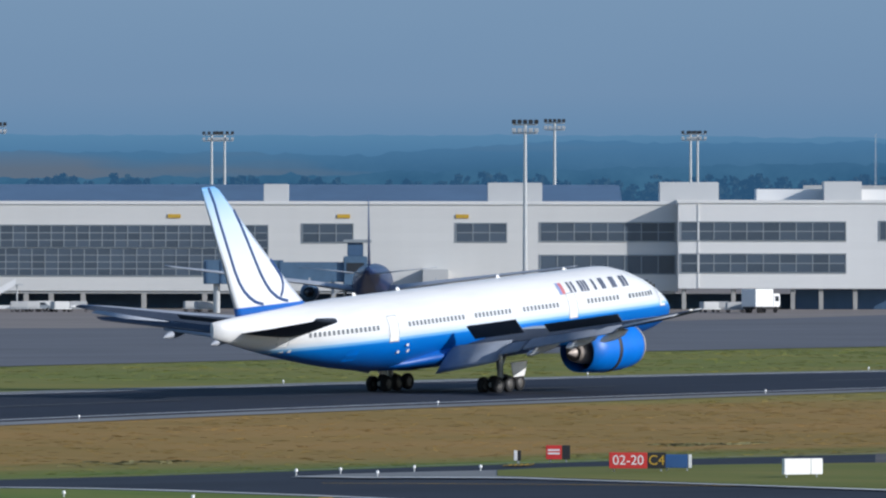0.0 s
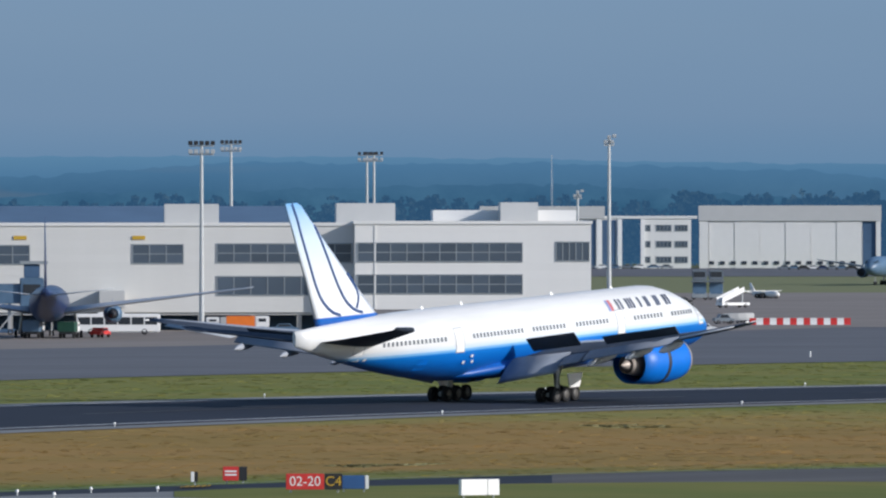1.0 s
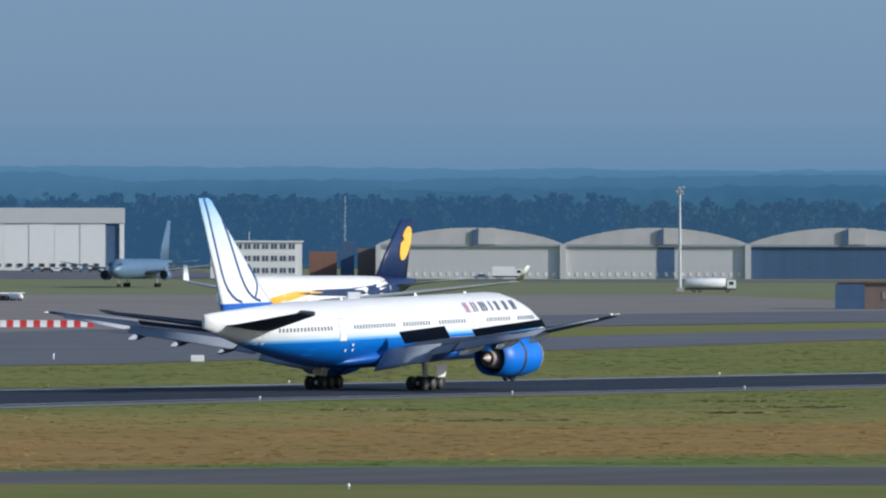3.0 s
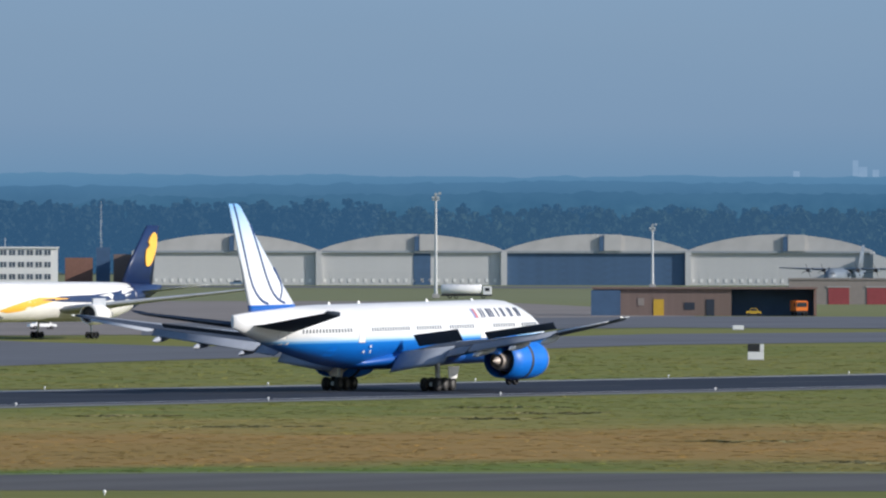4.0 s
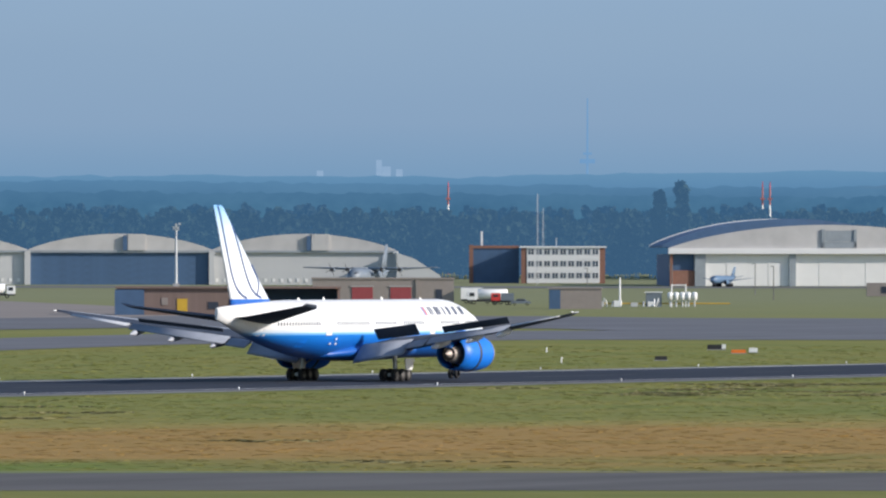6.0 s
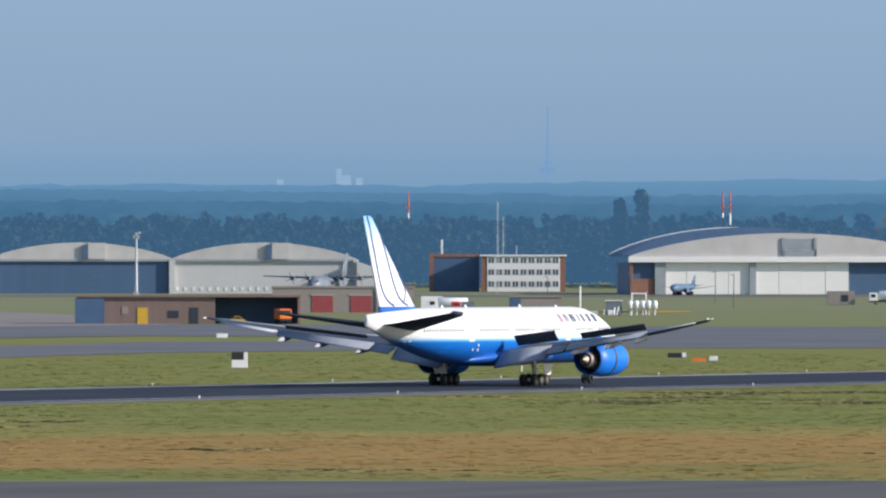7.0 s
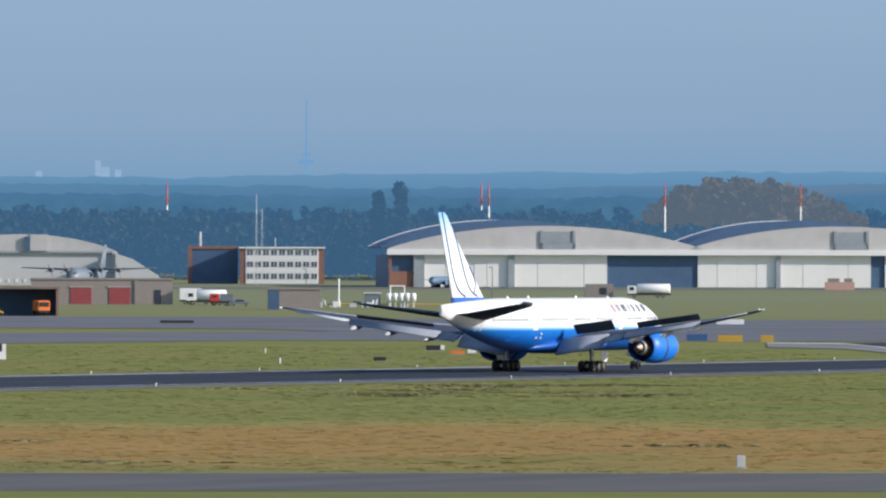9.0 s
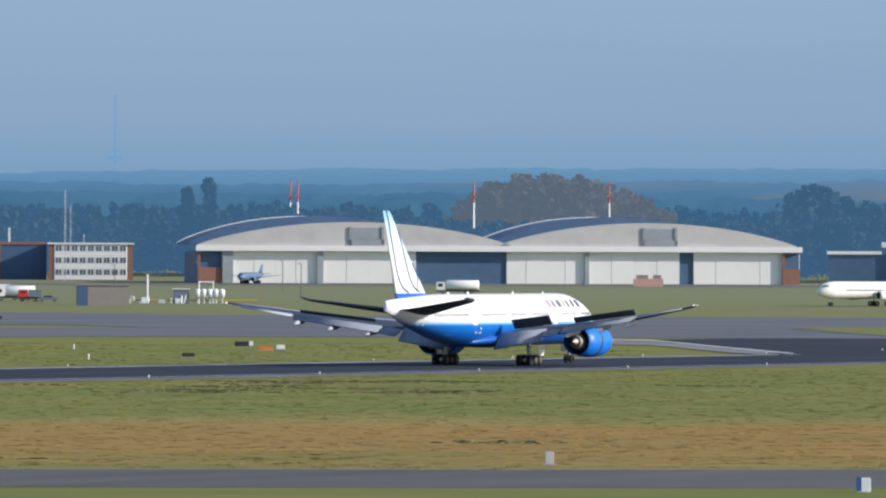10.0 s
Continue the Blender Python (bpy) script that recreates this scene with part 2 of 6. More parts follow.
strip("taxiway_edge_line", [(40, 641, 643), (48, 626, 628), (57, 623, 625), (62, 622, 623.5), (67, 626, 627.5), (75, 642, 643.5)], SHOULDER, 0.1, "worn pale taxiway edge line", "marking", 1)
for a0, a1, r in ((40, 53.6, 585), (40, 56, 398), (54.0, 57.5, 512)):
    strip("taxiway_centre_line", [(a0, r + 8, r + 8.5), (a1, r, r + 0.5)], YPAINT, 0.1, "thin worn yellow taxiway centre line", "marking", 1)
for k in range(5):
    strip("hazard_stripe", [(54.98 + 0.03 * k, 586, 597), (55.03 + 0.03 * k, 605, 616)], YPAINT, 0.12, "yellow painted hazard stripe", "marking", 2, 0.01)

# aprons and far taxiways
strip("taxiway", [(40, 700, 1300), (48, 830, 1400), (54, 1050, 1440), (56.5, 1150, 1560), (58.8, 1240, 1690), (59.6, 1300, 1600), (60.5, 1382, 1540), (63, 1570, 1720), (65, 1635, 1768), (68, 1640, 1790), (74, 1640, 1800)], GREY, 0.05, "grey asphalt parallel taxiway", "taxiway", 10)
strip("apron", [(40, 1300, 2300), (54, 1400, 2350), (56.5, 1525, 2370), (58.6, 1680, 2390), (59.7, 1690, 2390), (60.4, 1705, 2400), (62, 1885, 2400), (63.2, 2040, 2130)], APRON, 0.06, "pale brownish concrete apron", "apron", 16)
strip("taxiway", [(60.2, 1690, 1880), (63, 1820, 2030), (65, 1800, 2030), (65.7, 1740, 1995), (68, 1720, 1985), (74, 1720, 1985)], GREY, 0.07, "grey asphalt taxiway", "taxiway", 8)
strip("runway_exit", [(67.9, 1590, 1605), (68.3, 1540, 1620), (68.6, 1485, 1635), (68.8, 1440, 1640), (68.83, 1335, 1640), (74, 1300, 1645)], TAXI, 0.08, "dark asphalt runway exit", "taxiway", 6)
strip("exit_shoulder", [(67.7, 1555, 1604), (68.12, 1540, 1597), (68.5, 1465, 1513), (68.75, 1430, 1468), (68.88, 1444, 1448)], SHOULDER, 0.1, "pale shoulder at the runway exit", "shoulder", 2)
strip("exit_edge_line", [(67.7, 1604, 1612), (68.12, 1597, 1605), (68.5, 1513, 1522), (68.75, 1467, 1476), (68.88, 1446, 1454)], PAINT, 0.14, "white painted line round the exit shoulder", "marking", 1)
strip("grass_verge", [(68.88, 1784, 1790), (69.1, 1735, 1798), (69.37, 1690, 1804), (74, 1590, 1810)], GRASS, 0.12, "green grass island beside the runway exit", "grass", 4)
strip("island_shoulder", [(68.80, 1783, 1788), (69.08, 1726, 1734), (69.37, 1680, 1689), (74, 1580, 1589)], SHOULDER, 0.13, "pale edge of a grass island", "shoulder", 1)
strip("service_road", [(50, 2975, 3390), (59.2, 2975, 3390), (59.35, 2900, 2960), (62, 2860, 2930), (72, 2880, 2930)], GREY, 0.06, "grey service road before the hangars", "road", 4)
strip("runway_exit", [(40, 540, 640), (50.5, 640, 730), (51.6, 735, 740)], TAXI, 0.06, "dark asphalt at the runway entry", "taxiway", 4)
for x0, x1 in ((520, 566),):
    sheet("aiming_mark", steps(x0, x1, 4), [476, 482], lambda u, v: (u, v), PAINT, 0.1, label="broad white painted runway mark", category="marking")


def tufts(name, a0, a1, r0, r1, count, h, w, label, seed, ok=None, mat=None, group=1, spread=0.0):
    """Uneven grass as real blades: each tuft a few leaning triangles."""
    rnd = random.Random(seed)
    verts, faces = [], []
    for _ in range(count):
        az, r = rnd.uniform(a0, a1), math.sqrt(rnd.uniform(r0 * r0, r1 * r1))
        cx, cy = polar(az, r)
        for _ in range(group):
            x, y = cx + rnd.gauss(0, spread), cy + rnd.gauss(0, spread)
            if ok and not ok(x, y):
                continue
            z = rise(x, y)
            for _ in range(4):
                b = rnd.uniform(0, math.pi)
                ww, hh = w * rnd.uniform(0.4, 1.2), h * rnd.uniform(0.4, 1.3)
                dx, dy = math.cos(b) * ww, math.sin(b) * ww
                ox, oy = x + rnd.uniform(-w, w), y + rnd.uniform(-w, w)
                k = len(verts)
                verts += [(ox - dx, oy - dy, z), (ox + dx, oy + dy, z), (ox + dx * rnd.uniform(0, 0.9), oy + dy * 0.5, z + hh), (ox - dx * rnd.uniform(0, 0.9), oy - dy * 0.5, z + hh * rnd.uniform(0.6, 1))]
                faces.append((k, k + 1, k + 2, k + 3))
    me = bpy.data.meshes.new(name)
    me.from_pydata(verts, [], faces)
    me.materials.append(mat or BLADES)
    return tagged(new(name, me), label, "grass", "", "stuff")


WEED = surface("dark_weed_leaves", (0.150, 0.138, 0.058), 0.9, 0, 2.0, 0.3, 0.5, 0.0)
tufts("grass_tufts", 50.5, 70.5, 628, 1240, 30000, 0.022, 0.5, "uneven dry and green grass tufts between taxiway and runway", 21, lambda x, y: y < 460)
tufts("grass_tufts", 50.5, 70.5, 482, 572, 7000, 0.05, 0.35, "green grass tufts beside the taxiway", 22, lambda x, y: math.degrees(math.atan2(x, y)) > 55.4 and math.hypot(x, y) > 532 - (math.degrees(math.atan2(x, y)) - 55.3) * 13 + 4, VERGE_BLADES)
tufts("grass_tufts", 50.5, 71, 900, 1560, 15000, 0.035, 0.6, "green grass tufts beyond the runway", 23, lambda x, y: 527 < y and math.hypot(x, y) < np.interp(math.degrees(math.atan2(x, y)), [48, 54, 58.8, 60.5, 63, 65, 68, 68.2, 74], [826, 1045, 1234, 1375, 1560, 1600, 1520, 1320, 1290]))
tufts("weed_clumps", 52, 70.5, 650, 1200, 40, 0.08, 0.7, "dark weed clumps in the dry grass", 24, lambda x, y: y < 455, WEED, 24, 2.2)
tufts("weed_clumps", 65.5, 67.0, 1000, 1105, 16, 0.055, 0.8, "dark low shrubs beside the runway", 25, lambda x, y: y < 458, WEED, 40, 3.2)
# ---- airliner ----
def livery_material():
    """White over blue with a soft pale-blue band between, by height on the fuselage."""
    s = Nodes("fuselage_paint")
    p = s.local()
    sep = s.t.nodes.new("ShaderNodeSeparateXYZ")
    s.link(p, sep.inputs[0])
    m = s.t.nodes.new("ShaderNodeMapRange")
    m.inputs["From Min"].default_value, m.inputs["From Max"].default_value = 2.0, 9.0
    s.link(sep.outputs[2], m.inputs["Value"])
    c = s.ramp(m.outputs[0], (0.0, (0.006, 0.06, 0.27)), (0.30, (0.004, 0.13, 0.52)), (0.415, (0.006, 0.17, 0.58)), (0.425, (0.10, 0.36, 0.72)), (0.455, (0.28, 0.52, 0.78)), (0.462, (0.55, 0.67, 0.8)), (0.52, (0.72, 0.72, 0.71)), (1.0, (0.76, 0.75, 0.72)))
    grime = s.ramp(s.noise(s.stretched(p, 0.15, 1, 0.8), 1.0, 6), (0.35, (0.86, 0.86, 0.86)), (0.6, (1, 1, 1)))
    c = s.mix(0.6, c, grime, "MULTIPLY")
    s.link(c, s.b.inputs["Base Color"])
    s.b.inputs["Roughness"].default_value = 0.42
    s.b.inputs["Coat Weight"].default_value = 0.1
    return s.m


def fin_material():
    s = Nodes("fin_paint")
    sep = s.t.nodes.new("ShaderNodeSeparateXYZ")
    s.link(s.local(), sep.inputs[0])
    m = s.t.nodes.new("ShaderNodeMapRange")
    m.inputs["From Min"].default_value, m.inputs["From Max"].default_value = 8.0, 18.5
    s.link(sep.outputs[2], m.inputs["Value"])
    c = s.ramp(m.outputs[0], (0.0, (0.004, 0.10, 0.42)), (0.066, (0.004, 0.11, 0.45)), (0.076, (0.76, 0.76, 0.76)), (0.45, (0.70, 0.73, 0.76)), (0.72, (0.56, 0.66, 0.76)), (0.88, (0.36, 0.52, 0.72)), (1.0, (0.17, 0.38, 0.66)))
    s.link(c, s.b.inputs["Base Color"])
    s.b.inputs["Roughness"].default_value = 0.35
    return s.m


LIVERY, FIN = livery_material(), fin_material()
BLUE = surface("nacelle_blue_paint", (0.004, 0.15, 0.60), 0.45, 0, 0.8, 0.12, 0.2, 0.0)
DEEP = surface("dark_blue_stripe_paint", (0.020, 0.060, 0.19), 0.4, 0, 0.8, 0.1, 0.2, 0.0)
WINGGREY = surface("wing_grey_paint", (0.40, 0.42, 0.45), 0.45, 0, 0.7, 0.12, 0.15, 0.0)
FLAPGREY = surface("flap_grey_paint", (0.24, 0.265, 0.31), 0.75, 0, 0.7, 0.2, 0.2, 0.0)
WHITE = surface("white_paint", (0.80, 0.79, 0.77), 0.4, 0, 0.8, 0.06, 0.15, 0.0)
METAL = surface("bare_metal", (0.46, 0.40, 0.36), 0.55, 0.35, 2.0, 0.15, 0.4, 0.0)
SOOT = surface("sooted_metal", (0.05, 0.05, 0.055), 0.6, 0.4, 2.0, 0.3, 0.4, 0.0)
TYRE = surface("tyre_rubber", (0.016, 0.016, 0.018), 0.85, 0, 6.0, 0.2, 1.0, 0.05)
STEEL = surface("gear_steel", (0.38, 0.39, 0.40), 0.4, 0.5, 2.0, 0.15, 0.5, 0.0)
PANE = surface("cabin_window", (0.03, 0.035, 0.045), 0.15, 0, 2.0, 0.1, 0.4, 0.0)
REDP = surface("red_paint", (0.60, 0.04, 0.035), 0.4, 0, 2.0, 0.1, 0.4, 0.0)
RIM = surface("dull_dark_metal", (0.13, 0.125, 0.12), 0.55, 0.3, 2.0, 0.15, 0.4, 0.0)
CABIN = surface("shaded_cabin_window", (0.17, 0.18, 0.19), 0.25, 0, 2.0, 0.1, 0.4, 0.0)
# Darker copy of the wing grey, painted shade for undersides and aft faces.
UNDER_SHADE = surface("wing_shade_grey", (0.055, 0.070, 0.098), 0.8, 0, 0.7, 0.15, 0.15, 0.0)
for _m in (FLAPGREY, UNDER_SHADE, WINGGREY):
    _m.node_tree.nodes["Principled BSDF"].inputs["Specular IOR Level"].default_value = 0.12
SPOIL = surface("spoiler_dark_grey_paint", (0.045, 0.058, 0.080), 0.8, 0, 0.7, 0.15, 0.2, 0.0)
TITLE = surface("title_dark_paint", (0.10, 0.115, 0.16), 0.5, 0, 1.5, 0.1, 0.3, 0.0)
BADGEB = surface("badge_blue_paint", (0.24, 0.30, 0.52), 0.5, 0, 1.5, 0.1, 0.3, 0.0)
BADGER = surface("badge_red_paint", (0.52, 0.15, 0.16), 0.5, 0, 1.5, 0.1, 0.3, 0.0)
LINE = surface("panel_line_grey", (0.36, 0.37, 0.38), 0.5, 0, 2.0, 0.1, 0.4, 0.0)


def hull(x):
    """Fuselage section at x: bottom, top, half width."""
    b, t, w = 2.35, 8.62, 3.12
    if x > 21.5:
        k = (x - 21.5) / 10.1
        k = min(1.0, k)
        e = math.sqrt(max(0.0, 1 - k ** 2.2))
        w = 3.12 * e ** 1.05 + 0.02
        b = 4.55 - (4.55 - 2.35) * e ** 0.9
        t = 4.6 + (8.62 - 4.6) * max(0.0, 1 - k ** 1.75) ** 0.85 + 0.02
    if x < -9:
        k = (-9 - x) / 22.2
        b = 2.35 + 4.25 * k ** 1.45
        t = 8.62 - 0.75 * max(0, (k - 0.25) / 0.75) ** 1.6
        w = 3.12 * (1 - k ** 1.75) + 0.16
    return b, t, w


def hull_ring(x, n=32):
    b, t, w = hull(x)
    c, h = (b + t) / 2, (t - b) / 2
    return [(x, w * math.cos(2 * math.pi * i / n), c + h * math.sin(2 * math.pi * i / n)) for i in range(n)]


def hull_side(x, z, out=0.0):
    """The point of the starboard skin at x and z."""
    b, t, w = hull(x)
    c, h = (b + t) / 2, (t - b) / 2
    k = max(-0.999, min(0.999, (z - c) / h))
    return (x, -(w * math.sqrt(1 - k * k) + out), z + out * k)


def decal(bm, x0, x1, z0, z1, out=0.02, side=1, lean=0.0, nz=2, nx=2):
    """A thin patch that follows the skin."""
    g = []
    for i in range(nx + 1):
        row = []
        for j in range(nz + 1):
            z = z0 + (z1 - z0) * j / nz
            x = x0 + (x1 - x0) * i / nx + lean * (z - z0)
            p = hull_side(x, z, out)
            row.append(bm.verts.new((p[0], p[1] * side, p[2])))
        g.append(row)
    for a, b in zip(g, g[1:]):
        for j in range(nz):
            f = bm.faces.new((a[j], b[j], b[j + 1], a[j + 1]))
            if side < 0:
                f.normal_flip()
    return bm


def foil(chord_le, chord_te, z, y, thick, twist=0.0, n=10):
    """A closed wing section between two x stations at span y."""
    c = chord_le - chord_te
    up, lo = [], []
    for i in range(n + 1):
        k = i / n
        t = thick * (1.48 * math.sqrt(k) - 0.63 * k - 1.758 * k * k + 1.4215 * k ** 3 - 0.5075 * k ** 4) / 0.5 * 0.5
        x = chord_le - c * k
        zz = z - twist * (k - 0.4) * c
        up.append((x, y, zz + t))
        lo.append((x, y, zz - t * 0.75))
    return up + lo[::-1][1:-1]


def shade_faces(bm):
    """Second, darker material on faces that look down or aft: shade put into the colour."""
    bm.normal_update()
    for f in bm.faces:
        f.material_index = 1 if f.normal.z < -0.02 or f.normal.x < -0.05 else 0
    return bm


def wing(side):
    """side -1: starboard."""
    rings = []
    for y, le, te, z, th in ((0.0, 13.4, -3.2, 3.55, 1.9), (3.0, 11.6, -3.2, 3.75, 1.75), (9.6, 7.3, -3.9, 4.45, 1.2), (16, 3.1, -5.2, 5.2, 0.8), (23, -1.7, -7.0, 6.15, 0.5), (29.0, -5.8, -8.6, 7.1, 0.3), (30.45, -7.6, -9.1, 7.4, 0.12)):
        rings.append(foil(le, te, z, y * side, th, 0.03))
    return shade_faces(loft(bmesh.new(), rings))


def flap(side, y0, y1, xa, za, xb, zb, ca, cb, droop):
    """A lowered flap: leading edges a and b, chords, droop in degrees."""
    rings = []
    for y, x, z, c in ((y0, xa, za, ca), (y1, xb, zb, cb)):
        r = foil(0, -c, 0, 0, 0.14 * c, 0, 6)
        m = Matrix.Translation((x, y * side, z)) @ Matrix.Rotation(radians(-droop), 4, "Y")
        rings.append([m @ Vector(p) for p in r])
    return loft(bmesh.new(), rings)


def plate(p, q, r, s, th=0.08):
    """A thin four-cornered plate."""
    bm = bmesh.new()
    c = [Vector(v) for v in (p, q, r, s)]
    n = (c[1] - c[0]).cross(c[3] - c[0]).normalized() * th / 2
    return loft(bm, [[v + n for v in c], [v - n for v in c]], smooth=False)


def wheel_mesh(r, w, n=22):
    bm = bmesh.new()
    return lathe(bm, [(-w / 2, r * 0.58), (-w / 2, r * 0.85), (-w * 0.36, r * 0.97), (0, r), (w * 0.36, r * 0.97), (w / 2, r * 0.85), (w / 2, r * 0.58)], True, n)


FIN_PLAN = ((7.9, -17.8, -28.0, 0.9), (8.9, -19.2, -28.25, 0.75), (12.0, -22.8, -29.4, 0.55), (16.0, -27.2, -30.95, 0.35), (18.2, -29.5, -31.85, 0.2), (18.5, -30.1, -31.9, 0.08))


def tail_lines():
    """The curved stripes of the tail badge: share of the chord from the trailing edge, and height, turned into (x, z) on the fin."""
    zs = [r[0] for r in FIN_PLAN]
    runs = (((0.47, 18.45), (0.37, 17.2), (0.28, 15.9), (0.235, 14.4), (0.205, 13.0), (0.185, 11.7), (0.19, 10.7), (0.215, 10.0), (0.255, 9.5), (0.31, 9.1), (0.40, 8.85)),
            ((0.965, 16.5), (0.86, 15.4), (0.73, 13.8), (0.65, 12.4), (0.605, 11.3), (0.59, 10.4), (0.60, 9.8), (0.64, 9.3), (0.69, 9.05), (0.76, 8.9)),
            ((0.985, 12.3), (0.965, 11.6), (0.93, 10.9), (0.87, 10.3), (0.79, 9.8), (0.70, 9.3)))
    return [[(float(np.interp(z, zs, [r[2] for r in FIN_PLAN]) * (1 - k) + np.interp(z, zs, [r[1] for r in FIN_PLAN]) * k), z) for k, z in run] for run in runs]


def fin_skin(x, z, side):
    """Distance of the fin's skin from its middle plane."""
    zs = [r[0] for r in FIN_PLAN]
    le, te, th = (float(np.interp(z, zs, [r[i] for r in FIN_PLAN])) for i in (1, 2, 3))
    k = min(1.0, max(0.0, (le - x) / (le - te)))
    t = th * (1.48 * math.sqrt(k) - 0.63 * k - 1.758 * k * k + 1.4215 * k ** 3 - 0.5075 * k ** 4)
    return side * ((t if side > 0 else 0.75 * t) + 0.05)


def airliner():
    jet = thing("airliner", Matrix.Identity(4), "white and blue twin-engined airliner on the runway, spoilers raised", "airliner")
    xs = [31.6, 31.45, 31.1, 30.5, 29.6, 28.5, 27, 25, 23, 21.5, 18, 14, 10, 6, 2, -2, -6, -9, -12, -15, -18, -21, -24, -27, -29.5, -31.2]
    part("fuselage", loft(bmesh.new(), [hull_ring(x) for x in xs]), LIVERY, jet, "white upper and blue lower fuselage")
    # wing-body fairing
    bm = bmesh.new()
    rings = []
    for x, w, b, t in ((13.5, 0.6, 2.6, 3.3), (11, 2.7, 2.3, 4.1), (6, 3.3, 2.15, 4.4), (0, 3.3, 2.1, 4.3), (-4, 3.1, 2.15, 4.1), (-8, 2.2, 2.3, 3.5), (-11, 0.6, 2.5, 3.0)):
        rings.append([(x, w * math.cos(2 * math.pi * i / 20), (b + t) / 2 + (t - b) / 2 * math.sin(2 * math.pi * i / 20)) for i in range(20)])
    part("belly_fairing", loft(bm, rings), LIVERY, jet, "blue belly fairing")
    # fin
    bm = bmesh.new()
    rings = []
    for z, le, te, th in FIN_PLAN:
        rings.append([(p[0], p[2], z) for p in foil(le, te, 0, 0, th, 0, 10)])
    fin = part("fin", loft(bm, rings), FIN, jet, "white swept fin with blue curved stripes")
    for run in tail_lines():
        ps = []
        for (x0, z0), (x1, z1) in zip(run, run[1:]):
            for k in range(5):
                ps.append((x0 + (x1 - x0) * k / 5, z0 + (z1 - z0) * k / 5))
        ps.append(run[-1])
        for side in (-1, 1):
            left, right = [], []
            for i, (x, z) in enumerate(ps):
                (xa, za), (xb, zb) = ps[max(0, i - 1)], ps[min(len(ps) - 1, i + 1)]
                d = Vector((xb - xa, 0, zb - za)).normalized()
                n = Vector((-d.z, 0, d.x)) * 0.115
                y = fin_skin(x, z, side)
                left.append(Vector((x, y, z)) + n)
                right.append(Vector((x, y, z)) - n)
            inn = Vector((0, -0.06 * side, 0))
            part("stripe", loft(bmesh.new(), [[a, b, b + inn, a + inn] for a, b in zip(left, right)], smooth=False), DEEP, fin, "dark blue curved stripe")
    # tailplanes
    for side in (-1, 1):
        rings = [foil(le, te, z, y * side, th, -0.085) for y, le, te, z, th in ((0.4, -20.2, -28.4, 6.35, 0.9), (2.2, -21.8, -28.8, 6.6, 0.8), (10.3, -28.6, -31.9, 7.9, 0.36), (10.75, -29.4, -32.0, 8.2, 0.1))]
        # The whole tailplane carries shade in its colour.
        part("tailplane", loft(bmesh.new(), rings), UNDER_SHADE, jet, "tailplane in dark grey put in for shade")
    for side in (-1, 1):
        w = part("wing", wing(side), [WINGGREY, UNDER_SHADE], jet, "grey swept wing with flaps down and spoilers up")
        part("inboard_flap", flap(side, 3.3, 9.2, -2.8, 3.95, -3.4, 4.5, 3.8, 3.0, 33), FLAPGREY, w, "lowered grey inboard flap")
        part("flaperon", flap(side, 9.5, 11.6, -3.9, 4.3, -4.3, 4.55, 2.3, 2.1, 22), FLAPGREY, w, "lowered flaperon")
        part("outboard_flap", flap(side, 11.9, 22.2, -4.3, 4.7, -6.8, 6.05, 1.9, 1.4, 26), FLAPGREY, w, "lowered grey outboard flap")
        part("aileron", flap(side, 22.6, 28.6, -6.6, 6.0, -8.2, 7.0, 1.6, 1.0, 6), WINGGREY, w)
        # raised spoiler panels
        for y0, y1 in ((4.3, 8.1), (8.12, 9.3), (13.0, 15.2), (15.22, 17.4), (17.42, 19.6), (19.62, 21.8)):
            def hinge(y):
                return (-0.9 - 0.28 * (y - 3) if y > 9.6 else -1.6 - 0.05 * (y - 3)), 4.35 + 0.118 * (y - 3) - (0.35 if y > 9.6 else 0.1)
            c = (1.6 if y0 < 9 else 0.95) * (1.0 if side < 0 else 0.6)
            pts = []
            for y, e in ((y0, 0), (y1, 0), (y1, 1), (y0, 1)):
                x, z = hinge(y)
                pts.append((x - e * c * 0.7, y * side, z + e * c * 0.68))
            part("spoiler", plate(*pts), SPOIL, w, "raised dark spoiler panel")
        # flap track fairings
        for y, x, z, ln in ((13.0, -2.0, 4.35, 5.0), (17.5, -3.4, 4.95, 4.6), (21.5, -5.0, 5.5, 4.0)):
            bm = bmesh.new()
            lathe(bm, [(0, 0.05), (-0.8, 0.32), (-2.2, 0.38), (-ln + 0.6, 0.25), (-ln, 0.04)], True, 12)
            part("flap_track_fairing", bm, WINGGREY, w, "", Matrix.Translation((x, y * side, z)) @ Matrix.Rotation(radians(-9), 4, "Y"))
        bm = rod(bmesh.new(), (-9.0, 30.35 * side, 7.4), (-9.5, 30.4 * side, 7.42), 0.09, 0.04)
        part("wing_tip_light", bm, WHITE, w)
        # engine
        eng = part("engine", lathe(bmesh.new(), [(12.3, 1.42), (12.45, 1.52), (12.4, 1.62), (11.9, 1.76), (10.5, 1.93), (8.6, 1.95), (7.0, 1.86), (5.0, 1.68), (5.0, 1.61), (7.0, 1.68), (9.5, 1.6), (12.3, 1.42)], True, 36, (0, 9.6 * side, 2.9)), BLUE, jet, "blue engine nacelle")
        part("inlet_lip", lathe(bmesh.new(), [(12.2, 1.40), (12.5, 1.47), (12.58, 1.55), (12.47, 1.64), (12.2, 1.71)], True, 36, (0, 9.6 * side, 2.9)), METAL, eng, "bare metal inlet lip")
